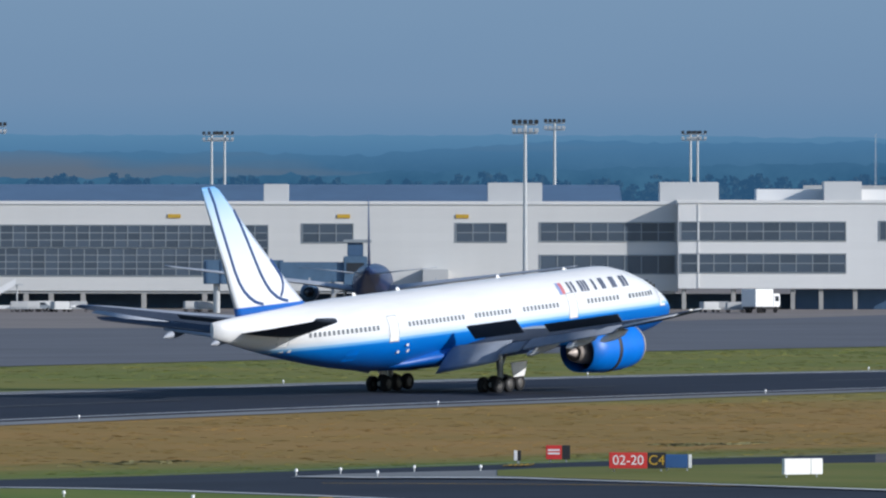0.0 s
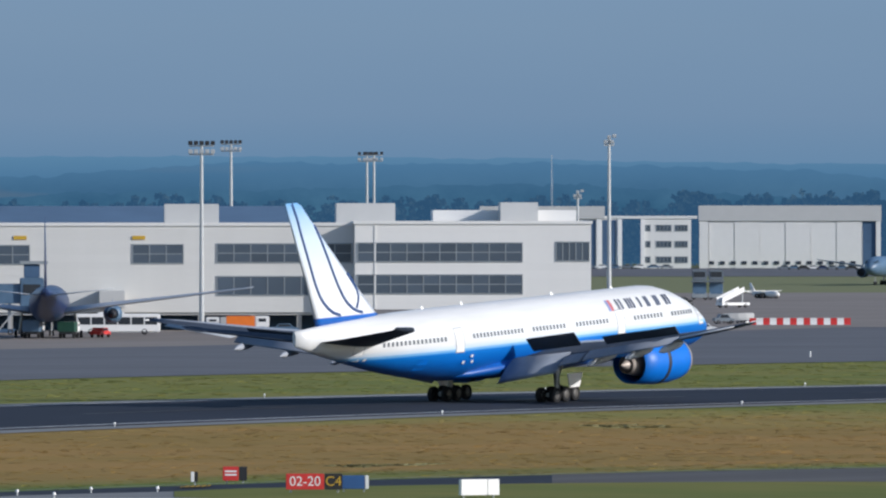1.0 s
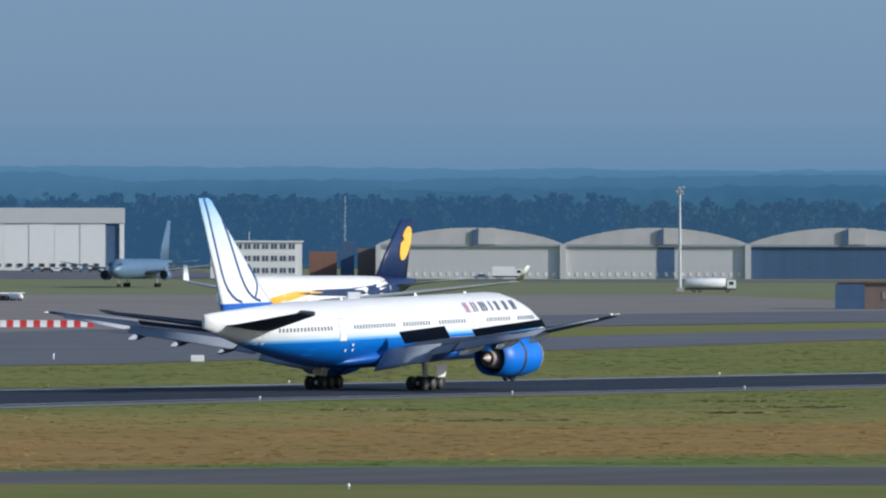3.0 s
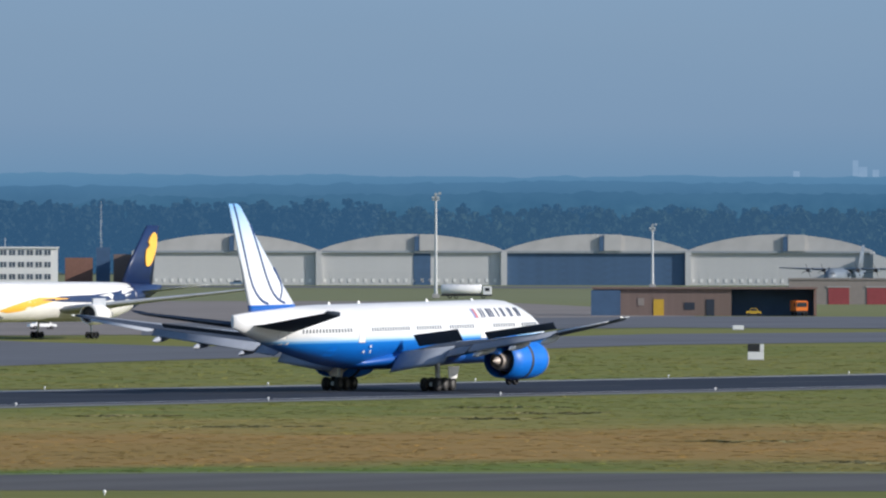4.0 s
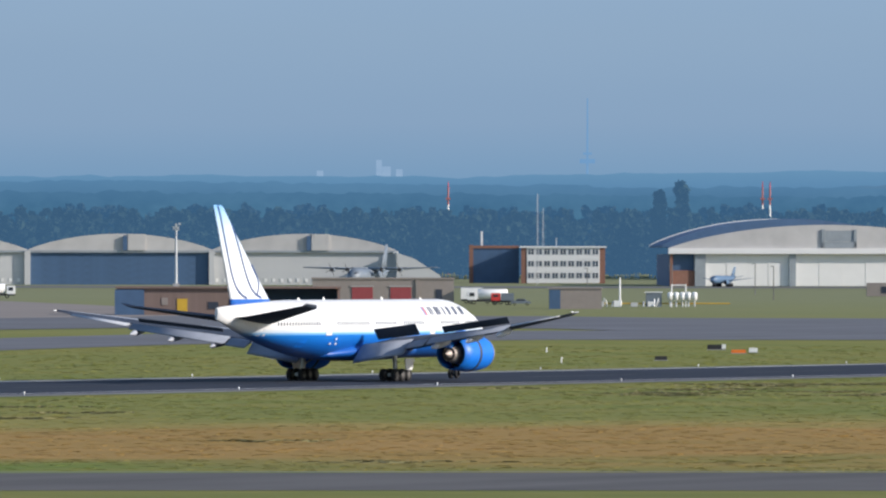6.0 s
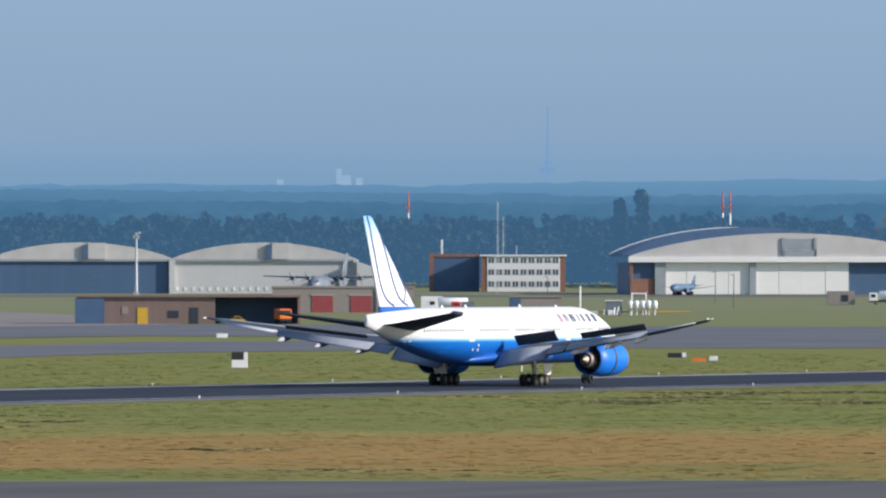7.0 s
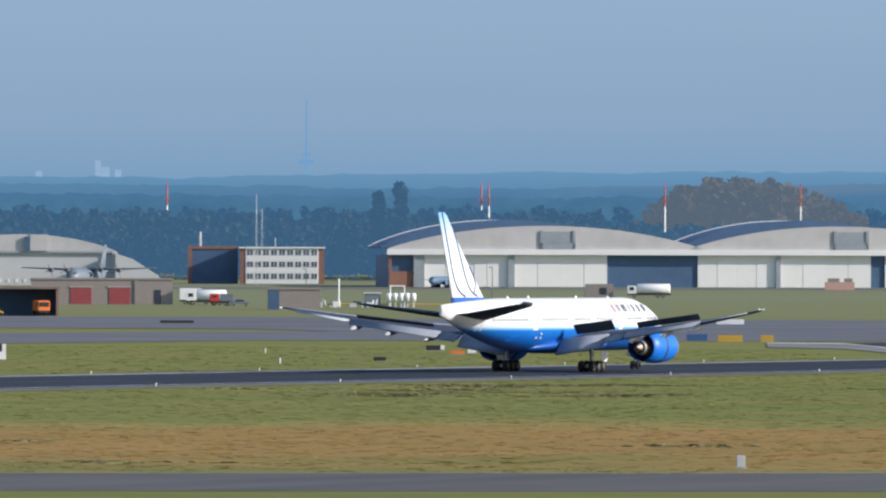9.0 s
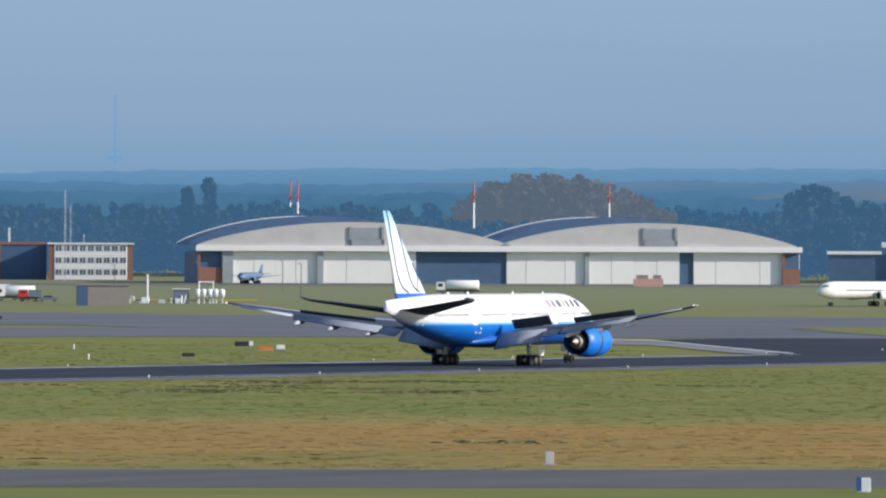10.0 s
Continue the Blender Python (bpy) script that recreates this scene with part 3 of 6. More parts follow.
        part("fan", lathe(bmesh.new(), [(11.0, 1.5), (11.05, 0.45), (11.6, 0.2), (11.8, 0.02)], True, 30, (0, 9.6 * side, 2.9)), SOOT, eng)
        part("core_nozzle", lathe(bmesh.new(), [(7.2, 1.12), (5.6, 0.98), (4.5, 0.74), (4.5, 0.66), (5.4, 0.75)], True, 26, (0, 9.6 * side, 2.85)), METAL, eng, "dull metal core nozzle")
        part("exhaust_cone", lathe(bmesh.new(), [(5.2, 0.62), (4.6, 0.52), (4.0, 0.24), (3.7, 0.02)], True, 20, (0, 9.6 * side, 2.85)), METAL, eng, "tapered metal exhaust cone")
        part("fan_duct", lathe(bmesh.new(), [(7.5, 1.62), (7.45, 1.1)], True, 26, (0, 9.6 * side, 2.9)), SOOT, eng)
        # seam of the reverser sleeve
        part("reverser_gap", lathe(bmesh.new(), [(8.75, 1.93), (8.72, 1.975), (8.32, 1.965), (8.3, 1.92)], True, 36, (0, 9.6 * side, 2.9)), SOOT, eng, "dark gap round the nacelle")
        bm = bmesh.new()
        rings = []
        for x, z0, z1, w2 in ((10.8, 4.6, 4.9, 0.12), (8.0, 4.4, 5.35, 0.28), (4.5, 3.5, 5.0, 0.3), (1.5, 3.7, 4.6, 0.2), (0.2, 4.0, 4.3, 0.08)):
            rings.append([(x, 9.6 * side - w2, z0), (x, 9.6 * side + w2, z0), (x, 9.6 * side + w2, z1), (x, 9.6 * side - w2, z1)])
        part("pylon", loft(bm, rings), BLUE, eng, "blue engine pylon")
        # main gear
        gear = part("main_gear", rod(rod(bmesh.new(), (0, 5.49 * side, 0.7), (0.1, 5.3 * side, 3.9), 0.24, 0.3), (-1.5, 5.49 * side, 0.68), (1.5, 5.49 * side, 0.68), 0.2), STEEL, jet, "six-wheel main landing gear")
        tyre, rim = mesh(wheel_mesh(0.67, 0.5), "tyre", TYRE), mesh(lathe(bmesh.new(), [(-0.2, 0.05), (-0.21, 0.4), (0.21, 0.4), (0.2, 0.05)], True, 18, caps=True), "rim", RIM)
        for ax in (-1.46, 0.0, 1.46):
            for off in (-0.7, 0.7):
                wh = new("wheel", tyre)
                wh.parent, wh.matrix_basis = gear, pose(ax, 5.49 * side + off, 0.67, 0, 0, 90)
                rm = new("rim", rim)
                rm.parent, rm.matrix_basis = wh, Matrix.Identity(4)
        part("drag_brace", rod(bmesh.new(), (0, 5.4 * side, 1.7), (3.0, 4.2 * side, 3.2), 0.11), STEEL, gear)
        part("gear_door", plate((-0.3, 6.75 * side, 2.4), (2.0, 6.75 * side, 2.4), (1.7, 6.6 * side, 1.2), (0.2, 6.6 * side, 1.2), 0.08), WHITE, gear, "white gear leg door")
    ng = part("nose_gear", rod(bmesh.new(), (25.9, 0, 0.5), (25.6, 0, 3.0), 0.16, 0.2), STEEL, jet, "twin-wheel nose landing gear")
    tyre = mesh(wheel_mesh(0.54, 0.36), "tyre", TYRE)
    for off in (-0.36, 0.36):
        wh = new("wheel", tyre)
        wh.parent, wh.matrix_basis = ng, pose(25.9, off, 0.54, 0, 0, 90)
    for side in (-1, 1):
        part("bay_door", plate((25.0, 0.62 * side, 2.6), (27.6, 0.62 * side, 2.6), (27.5, 0.8 * side, 1.5), (25.2, 0.8 * side, 1.5), 0.05), WHITE, ng)
    # cabin windows, doors, titles on both sides
    for side in (1, -1):
        for x0, x1 in ((-21.3, -12.6), (-9.0, -0.8), (0.2, 5.6), (7.0, 12.6), (16.2, 21.2), (22.2, 26.6)):
            n = int((x1 - x0) / 0.53)
            for i in range(n):
                x = x0 + 0.53 * i
                part("cabin_window", decal(bmesh.new(), x, x + 0.29, 5.95, 6.32, 0.015, side, nx=1, nz=1), CABIN, jet)
        for x in (28.0, 14.1, -11.2, -24.0):
            door = part("cabin_door", decal(bmesh.new(), x - 0.55, x + 0.55, 4.95, 6.9, 0.012, side, nz=4, nx=1), WHITE, jet)
            bm = bmesh.new()
            for a0, a1, b0, b1 in ((-0.62, -0.54, 4.9, 6.95), (0.54, 0.62, 4.9, 6.95), (-0.62, 0.62, 6.9, 6.98), (-0.62, 0.62, 4.88, 4.95)):
                decal(bm, x + a0, x + a1, b0, b1, 0.02, side, nz=3, nx=1)
            part("door_outline", bm, LINE, door)
        # airline title: plain dark bars in place of the letters, and a two-colour badge
        for x, w in ((14.3, 0.30), (14.85, 0.30), (15.85, 0.32), (16.3, 0.26), (16.7, 0.32), (17.8, 0.34), (18.85, 0.62), (20.35, 0.70), (21.85, 0.36), (22.4, 0.34)):
            part("title_bar", decal(bmesh.new(), x, x + w, 6.95, 7.80, 0.02, side, 0.10, 4, 1), TITLE, jet, "dark title bar")
        part("badge", decal(bmesh.new(), 12.75, 13.1, 6.9, 7.8, 0.02, side, 0.10, 4, 1), BADGEB, jet, "pale blue badge half")
        part("badge", decal(bmesh.new(), 13.1, 13.55, 6.9, 7.8, 0.02, side, 0.10, 4, 1), BADGER, jet, "faded red badge half")
        for k in range(3):
            x = 28.9 + k * 0.55
            part("cockpit_window", decal(bmesh.new(), x, x + 0.45, 6.25 - 0.1 * k, 6.95 - 0.22 * k, 0.015, side, 0.1, 2, 1), PANE, jet)
        part("cargo_door", decal(bmesh.new(), -16.5, -15.2, 3.2, 4.6, 0.012, side, 0, 3, 1), BLUE, jet)
        for x, z in ((-9.5, 4.4), (-10.5, 3.9), (-9.0, 3.9), (-23.0, 4.9)):
            part("service_panel", decal(bmesh.new(), x, x + 0.3, z, z + 0.22, 0.02, side, nx=1, nz=1), WHITE, jet)
    for x, h in ((8.0, 0.28), (-6.0, 0.28), (-12.0, 0.25), (17.5, 0.2)):
        part("antenna", loft(bmesh.new(), [[(x + 0.3, -0.04, 8.55), (x - 0.3, -0.04, 8.55), (x - 0.3, 0.04, 8.55), (x + 0.3, 0.04, 8.55)], [(x - 0.05, -0.02, 8.6 + h), (x - 0.3, -0.02, 8.6 + h), (x - 0.3, 0.02, 8.6 + h), (x - 0.05, 0.02, 8.6 + h)]], smooth=False), WHITE, jet)
    return jet


JET = airliner()


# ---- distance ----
def haze_glow_material(name, low, high, scale, amount, rust=None, haze_fade=None):
    """Far country with the air's haze put into a glowing colour: tree texture over a plain tone."""
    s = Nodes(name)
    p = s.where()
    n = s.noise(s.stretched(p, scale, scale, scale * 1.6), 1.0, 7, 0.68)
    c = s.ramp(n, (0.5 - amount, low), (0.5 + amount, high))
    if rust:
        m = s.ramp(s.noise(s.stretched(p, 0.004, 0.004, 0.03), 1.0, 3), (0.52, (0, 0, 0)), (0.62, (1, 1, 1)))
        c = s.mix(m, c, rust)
    # Tops blend into the tone behind: haze painted by height.
    if haze_fade:
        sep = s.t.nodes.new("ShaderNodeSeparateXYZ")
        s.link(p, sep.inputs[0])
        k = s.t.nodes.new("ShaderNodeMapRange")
        k.inputs["From Min"].default_value, k.inputs["From Max"].default_value = haze_fade[0], haze_fade[1]
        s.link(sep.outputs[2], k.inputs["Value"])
        c = s.mix(k.outputs[0], c, haze_fade[2])
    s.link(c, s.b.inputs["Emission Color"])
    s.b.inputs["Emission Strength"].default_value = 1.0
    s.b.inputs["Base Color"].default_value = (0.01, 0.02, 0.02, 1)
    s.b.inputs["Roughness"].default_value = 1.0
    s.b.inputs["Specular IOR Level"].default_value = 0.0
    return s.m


def sky_material():
    """Hazy blue morning sky near the horizon, a little duller and deeper towards the ground."""
    s = Nodes("sky_haze")
    p = s.where()
    sep = s.t.nodes.new("ShaderNodeSeparateXYZ")
    s.link(p, sep.inputs[0])
    m = s.t.nodes.new("ShaderNodeMapRange")
    m.inputs["From Min"].default_value, m.inputs["From Max"].default_value = 30.0, 150.0
    s.link(sep.outputs[2], m.inputs["Value"])
    c = s.ramp(m.outputs[0], (0.0, srgb(90, 131, 165)), (0.16, srgb(107, 141, 170)), (0.40, srgb(123, 149, 174)), (0.75, srgb(129, 154, 177)), (1.0, srgb(131, 157, 181)))
    soft = s.ramp(s.noise(s.stretched(p, 0.002, 0.002, 0.012), 1.0, 3), (0.3, (0.96, 0.97, 0.98)), (0.7, (1.03, 1.02, 1.01)))
    c = s.mix(0.8, c, soft, "MULTIPLY")
    s.link(c, s.b.inputs["Emission Color"])
    s.b.inputs["Emission Strength"].default_value = 1.0
    s.b.inputs["Base Color"].default_value = (0, 0, 0, 1)
    s.b.inputs["Specular IOR Level"].default_value = 0.0
    return s.m


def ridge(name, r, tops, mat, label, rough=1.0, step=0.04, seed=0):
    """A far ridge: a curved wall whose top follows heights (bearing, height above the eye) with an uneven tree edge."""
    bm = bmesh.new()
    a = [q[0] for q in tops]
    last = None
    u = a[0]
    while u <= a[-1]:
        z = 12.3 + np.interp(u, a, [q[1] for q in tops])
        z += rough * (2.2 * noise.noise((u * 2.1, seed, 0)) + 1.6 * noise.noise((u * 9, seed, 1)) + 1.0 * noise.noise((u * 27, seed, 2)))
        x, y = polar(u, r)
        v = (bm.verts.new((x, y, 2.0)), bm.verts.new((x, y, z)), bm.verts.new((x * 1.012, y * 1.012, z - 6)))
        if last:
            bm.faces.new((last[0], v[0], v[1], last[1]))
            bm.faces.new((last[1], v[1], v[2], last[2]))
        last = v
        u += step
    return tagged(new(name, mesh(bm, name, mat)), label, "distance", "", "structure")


bm = bmesh.new()
last = None
for i in range(45):
    x, y = polar(40 + i, 4900)
    v = [bm.verts.new((x, y, z)) for z in (-5, 60, 120, 200, 420)]
    if last:
        for k in range(4):
            bm.faces.new((last[k], v[k], v[k + 1], last[k + 1]))
    last = v
tagged(new("backdrop_sky", mesh(bm, "sky", sky_material())), "hazy blue sky above the horizon", "sky", "", "structure")
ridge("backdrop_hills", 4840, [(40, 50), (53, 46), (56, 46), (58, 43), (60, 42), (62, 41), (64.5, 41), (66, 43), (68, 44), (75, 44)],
      haze_glow_material("farthest_hills", srgb(79, 119, 152), srgb(83, 123, 156), 0.006, 0.12, None, (48, 60, srgb(95, 134, 164))), "farthest hills in painted blue haze", 0.5, 0.05, 3)
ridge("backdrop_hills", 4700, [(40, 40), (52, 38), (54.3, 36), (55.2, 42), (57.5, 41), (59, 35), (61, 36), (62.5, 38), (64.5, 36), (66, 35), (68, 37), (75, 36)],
      haze_glow_material("far_wooded_hills", srgb(62, 100, 132), srgb(73, 111, 141), 0.012, 0.14, srgb(98, 108, 122), (42, 54, srgb(79, 119, 152))), "far wooded hills in painted blue haze", 0.8, 0.04, 7)
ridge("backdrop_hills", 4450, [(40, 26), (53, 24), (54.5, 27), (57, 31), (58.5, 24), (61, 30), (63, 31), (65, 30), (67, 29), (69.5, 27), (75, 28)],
      haze_glow_material("wooded_hills", srgb(42, 82, 112), srgb(66, 106, 132), 0.035, 0.14, None, (30, 46, srgb(65, 103, 135))), "wooded hillside in painted blue-green haze", 1.0, 0.03, 11)


def haze_leaf_material(name, low, high, distance):
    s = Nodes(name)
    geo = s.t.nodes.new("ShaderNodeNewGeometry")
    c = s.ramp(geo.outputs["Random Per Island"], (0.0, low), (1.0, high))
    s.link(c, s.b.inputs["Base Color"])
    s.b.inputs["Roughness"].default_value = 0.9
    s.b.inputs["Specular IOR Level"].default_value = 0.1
    # Blue emission stands in for haze between the camera and the trees.
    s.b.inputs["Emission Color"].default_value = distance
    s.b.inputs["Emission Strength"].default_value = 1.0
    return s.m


def woods(name, mat, a0, a1, r0, r1, count, h0, h1, label, seed, slim=1.0, shape=None, clumps=85):
    """A far wood as one mass: each tree a trunk and a crown of small tilted leaf clumps."""
    rnd = random.Random(seed)
    verts, faces = [], []
    for _ in range(count):
        az, r = rnd.uniform(a0, a1), rnd.uniform(r0, r1)
        x, y = polar(az, r)
        z = rise(x, y)
        h = rnd.uniform(h0, h1) * (shape(az) if shape else 1.0)
        poplar = rnd.random() < 0.42 or name == "fir_tree"
        w = h * (0.14 if poplar else rnd.uniform(0.26, 0.46)) * slim
        k = len(verts)
        verts += [(x - 0.3, y, z), (x + 0.3, y, z), (x, y, z + h * 0.7)]
        faces.append((k, k + 1, k + 2))
        for _ in range(clumps):
            u = rnd.random()
            t = 0.10 + 0.9 * u
            girth = w * (math.sin(math.pi * min(1, 0.12 + 0.88 * t)) ** 0.6 if not poplar else (1.1 - t) ** 0.5)
            b, q = rnd.uniform(0, 2 * math.pi), math.sqrt(rnd.random()) * girth
            c = Vector((x + q * math.cos(b), y + q * math.sin(b), z + h * t))
            s = rnd.uniform(0.5, 1.2) * h * 0.058
            for _ in range(2):
                d1 = Vector((rnd.uniform(-1, 1), rnd.uniform(-1, 1), rnd.uniform(-1, 1))).normalized()
                d2 = d1.cross(Vector((rnd.uniform(-1, 1), rnd.uniform(-1, 1), rnd.uniform(-1, 1)))).normalized()
                k = len(verts)
                verts += [tuple(c + d1 * s), tuple(c + d2 * s), tuple(c - d1 * s * 0.9), tuple(c - d2 * s * 1.1)]
                faces.append((k, k + 1, k + 2, k + 3))
    me = bpy.data.meshes.new(name)
    me.from_pydata(verts, [], faces)
    me.materials.append(mat)
    return tagged(new(name, me), label, "wood", "", "stuff")


# Last colour of each: the haze glow added to the leaves.
LEAF_FAR = haze_leaf_material("far_leaves_haze", (0.006, 0.012, 0.012), (0.014, 0.022, 0.018), (0.031, 0.086, 0.163, 1))
LEAF_NEAR = haze_leaf_material("near_leaves_haze", (0.006, 0.014, 0.012), (0.018, 0.030, 0.020), (0.033, 0.084, 0.153, 1))
LEAF_RUST = haze_leaf_material("autumn_leaves_haze", (0.026, 0.022, 0.016), (0.044, 0.030, 0.020), (0.070, 0.100, 0.134, 1))
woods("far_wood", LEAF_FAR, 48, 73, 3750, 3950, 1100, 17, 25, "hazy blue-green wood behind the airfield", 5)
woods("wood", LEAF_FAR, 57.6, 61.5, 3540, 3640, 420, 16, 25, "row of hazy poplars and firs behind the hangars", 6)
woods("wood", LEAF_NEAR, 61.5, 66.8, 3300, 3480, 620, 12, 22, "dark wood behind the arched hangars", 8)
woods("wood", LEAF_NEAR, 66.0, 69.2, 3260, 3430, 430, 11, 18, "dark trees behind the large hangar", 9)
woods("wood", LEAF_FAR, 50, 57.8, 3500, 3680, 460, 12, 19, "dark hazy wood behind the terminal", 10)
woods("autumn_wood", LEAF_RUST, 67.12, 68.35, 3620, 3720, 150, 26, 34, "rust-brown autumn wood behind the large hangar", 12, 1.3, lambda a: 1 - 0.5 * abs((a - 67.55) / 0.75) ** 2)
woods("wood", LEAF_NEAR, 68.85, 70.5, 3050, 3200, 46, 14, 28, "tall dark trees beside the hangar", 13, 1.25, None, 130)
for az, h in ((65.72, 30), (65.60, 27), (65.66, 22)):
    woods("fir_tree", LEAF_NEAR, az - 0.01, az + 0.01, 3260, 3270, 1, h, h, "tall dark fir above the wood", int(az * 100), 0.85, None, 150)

# ---- buildings ----
CLAD = surface("pale_metal_cladding", (0.64, 0.63, 0.60), 0.6, 0, 0.4, 0.07, 0.06, 0.0, 0.04)
CLADW = surface("white_cladding", (0.72, 0.71, 0.685), 0.6, 0, 0.4, 0.06, 0.06, 0.0, 0.03)
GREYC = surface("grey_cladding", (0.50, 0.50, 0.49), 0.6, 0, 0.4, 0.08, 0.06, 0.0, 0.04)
ROOFG = surface("grey_sheet_roof", (0.47, 0.455, 0.435), 0.6, 0, 0.25, 0.12, 0.06, 0.0)
ROOFB = surface("blue_grey_roof", (0.10, 0.16, 0.24), 0.5, 0, 0.25, 0.12, 0.06, 0.0)
GLASS = surface("window_glass", (0.075, 0.10, 0.135), 0.15, 0, 0.3, 0.3, 0.1, 0.0, 0.35)
FRAME = surface("window_frame_metal", (0.30, 0.33, 0.35), 0.5, 0.2, 1.0, 0.1, 0.2, 0.0)
DARK = surface("dark_interior", (0.025, 0.035, 0.055), 0.8, 0, 0.5, 0.2, 0.1, 0.0)
# Blue cladding, and also painted shade on openings and some walls.
NAVYW = surface("dark_blue_cladding_and_shade", (0.055, 0.11, 0.20), 0.6, 0, 0.5, 0.15, 0.1, 0.0)
CONCRETE = surface("concrete", (0.36, 0.35, 0.33), 0.8, 0, 0.5, 0.12, 0.08, 0.1)
BRICK = surface("red_brown_brick", (0.24, 0.12, 0.085), 0.85, 0, 1.2, 0.18, 0.08, 0.2)
BROWN = surface("brown_brick", (0.19, 0.135, 0.115), 0.85, 0, 1.2, 0.15, 0.08, 0.2)
TAUPE = surface("taupe_render", (0.27, 0.235, 0.21), 0.85, 0, 0.8, 0.1, 0.08, 0.1)
REDDOOR = surface("faded_red_door", (0.30, 0.055, 0.06), 0.6, 0, 0.8, 0.12, 0.1, 0.0)
YELLOW = surface("yellow_paint", (0.55, 0.34, 0.03), 0.5, 0, 1.0, 0.1, 0.3, 0.0)
ORANGE = surface("orange_paint", (0.80, 0.19, 0.02), 0.5, 0, 1.0, 0.1, 0.3, 0.0)
GALV = surface("galvanised_steel", (0.52, 0.53, 0.53), 0.45, 0.4, 1.0, 0.1, 0.3, 0.0)
BLACK = surface("black_paint", (0.02, 0.02, 0.022), 0.6, 0, 1.0, 0.2, 0.3, 0.0)
SIGNBLUE = surface("blue_paint", (0.035, 0.10, 0.26), 0.5, 0, 1.0, 0.12, 0.3, 0.0)
GREENP = surface("dark_green_paint", (0.015, 0.07, 0.045), 0.5, 0, 1.0, 0.15, 0.3, 0.0)


def window_band(parent, x0, x1, z0, z1, y, nx, nz, name="window", frame_mat=None):
    """A glazed band proud of the wall at y: frame, each pane, mullions."""
    fm = frame_mat or FRAME
    bm = bmesh.new()
    t = 0.14
    for q in ((x0 - t, x1 + t, z1, z1 + t), (x0 - t, x1 + t, z0 - t, z0), (x0 - t, x0, z0, z1), (x1, x1 + t, z0, z1)):
        box(bm, q[0], q[1], y - 0.10, y - 0.003, q[2], q[3])
    w = part(name, bm, fm, parent)
    dx, dz = (x1 - x0) / nx, (z1 - z0) / nz
    pane = mesh(boxed(0.06, dx - 0.06, -0.05, 0.0, 0.04, dz - 0.04), "pane", GLASS)
    for i in range(nx):
        for j in range(nz):
            p = new("pane", pane)
            p.parent, p.matrix_basis = w, Matrix.Translation((x0 + i * dx, y - 0.003, z0 + j * dz))
    if nx > 1:
        bar = mesh(boxed(-0.07, 0.07, -0.11, -0.003, z0, z1), "mullion", fm)
        for i in range(1, nx):
            q = new("mullion", bar)
            q.parent, q.matrix_basis = w, Matrix.Translation((x0 + i * dx, y, 0))
    for j in range(1, nz):
        part("transom", boxed(x0, x1, y - 0.09, y - 0.003, z0 + j * dz - 0.06, z0 + j * dz + 0.06), fm, w)
    return w


def courses(parent, x0, x1, z0, z1, y0, y1, step, mat, name="cladding_course"):
    """A clad wall in horizontal courses with thin recessed joints."""
    n = max(1, round((z1 - z0) / step))
    h = (z1 - z0) / n
    me = mesh(boxed(x0, x1, y0, y1, 0.006, h - 0.006), name, mat)
    part("wall_core", boxed(x0 + 0.03, x1 - 0.03, y0 + 0.02, y1 - 0.02, z0, z1), mat, parent)
    for i in range(n):
        c = new(name, me)
        c.parent, c.matrix_basis = parent, Matrix.Translation((0, 0, z0 + i * h))


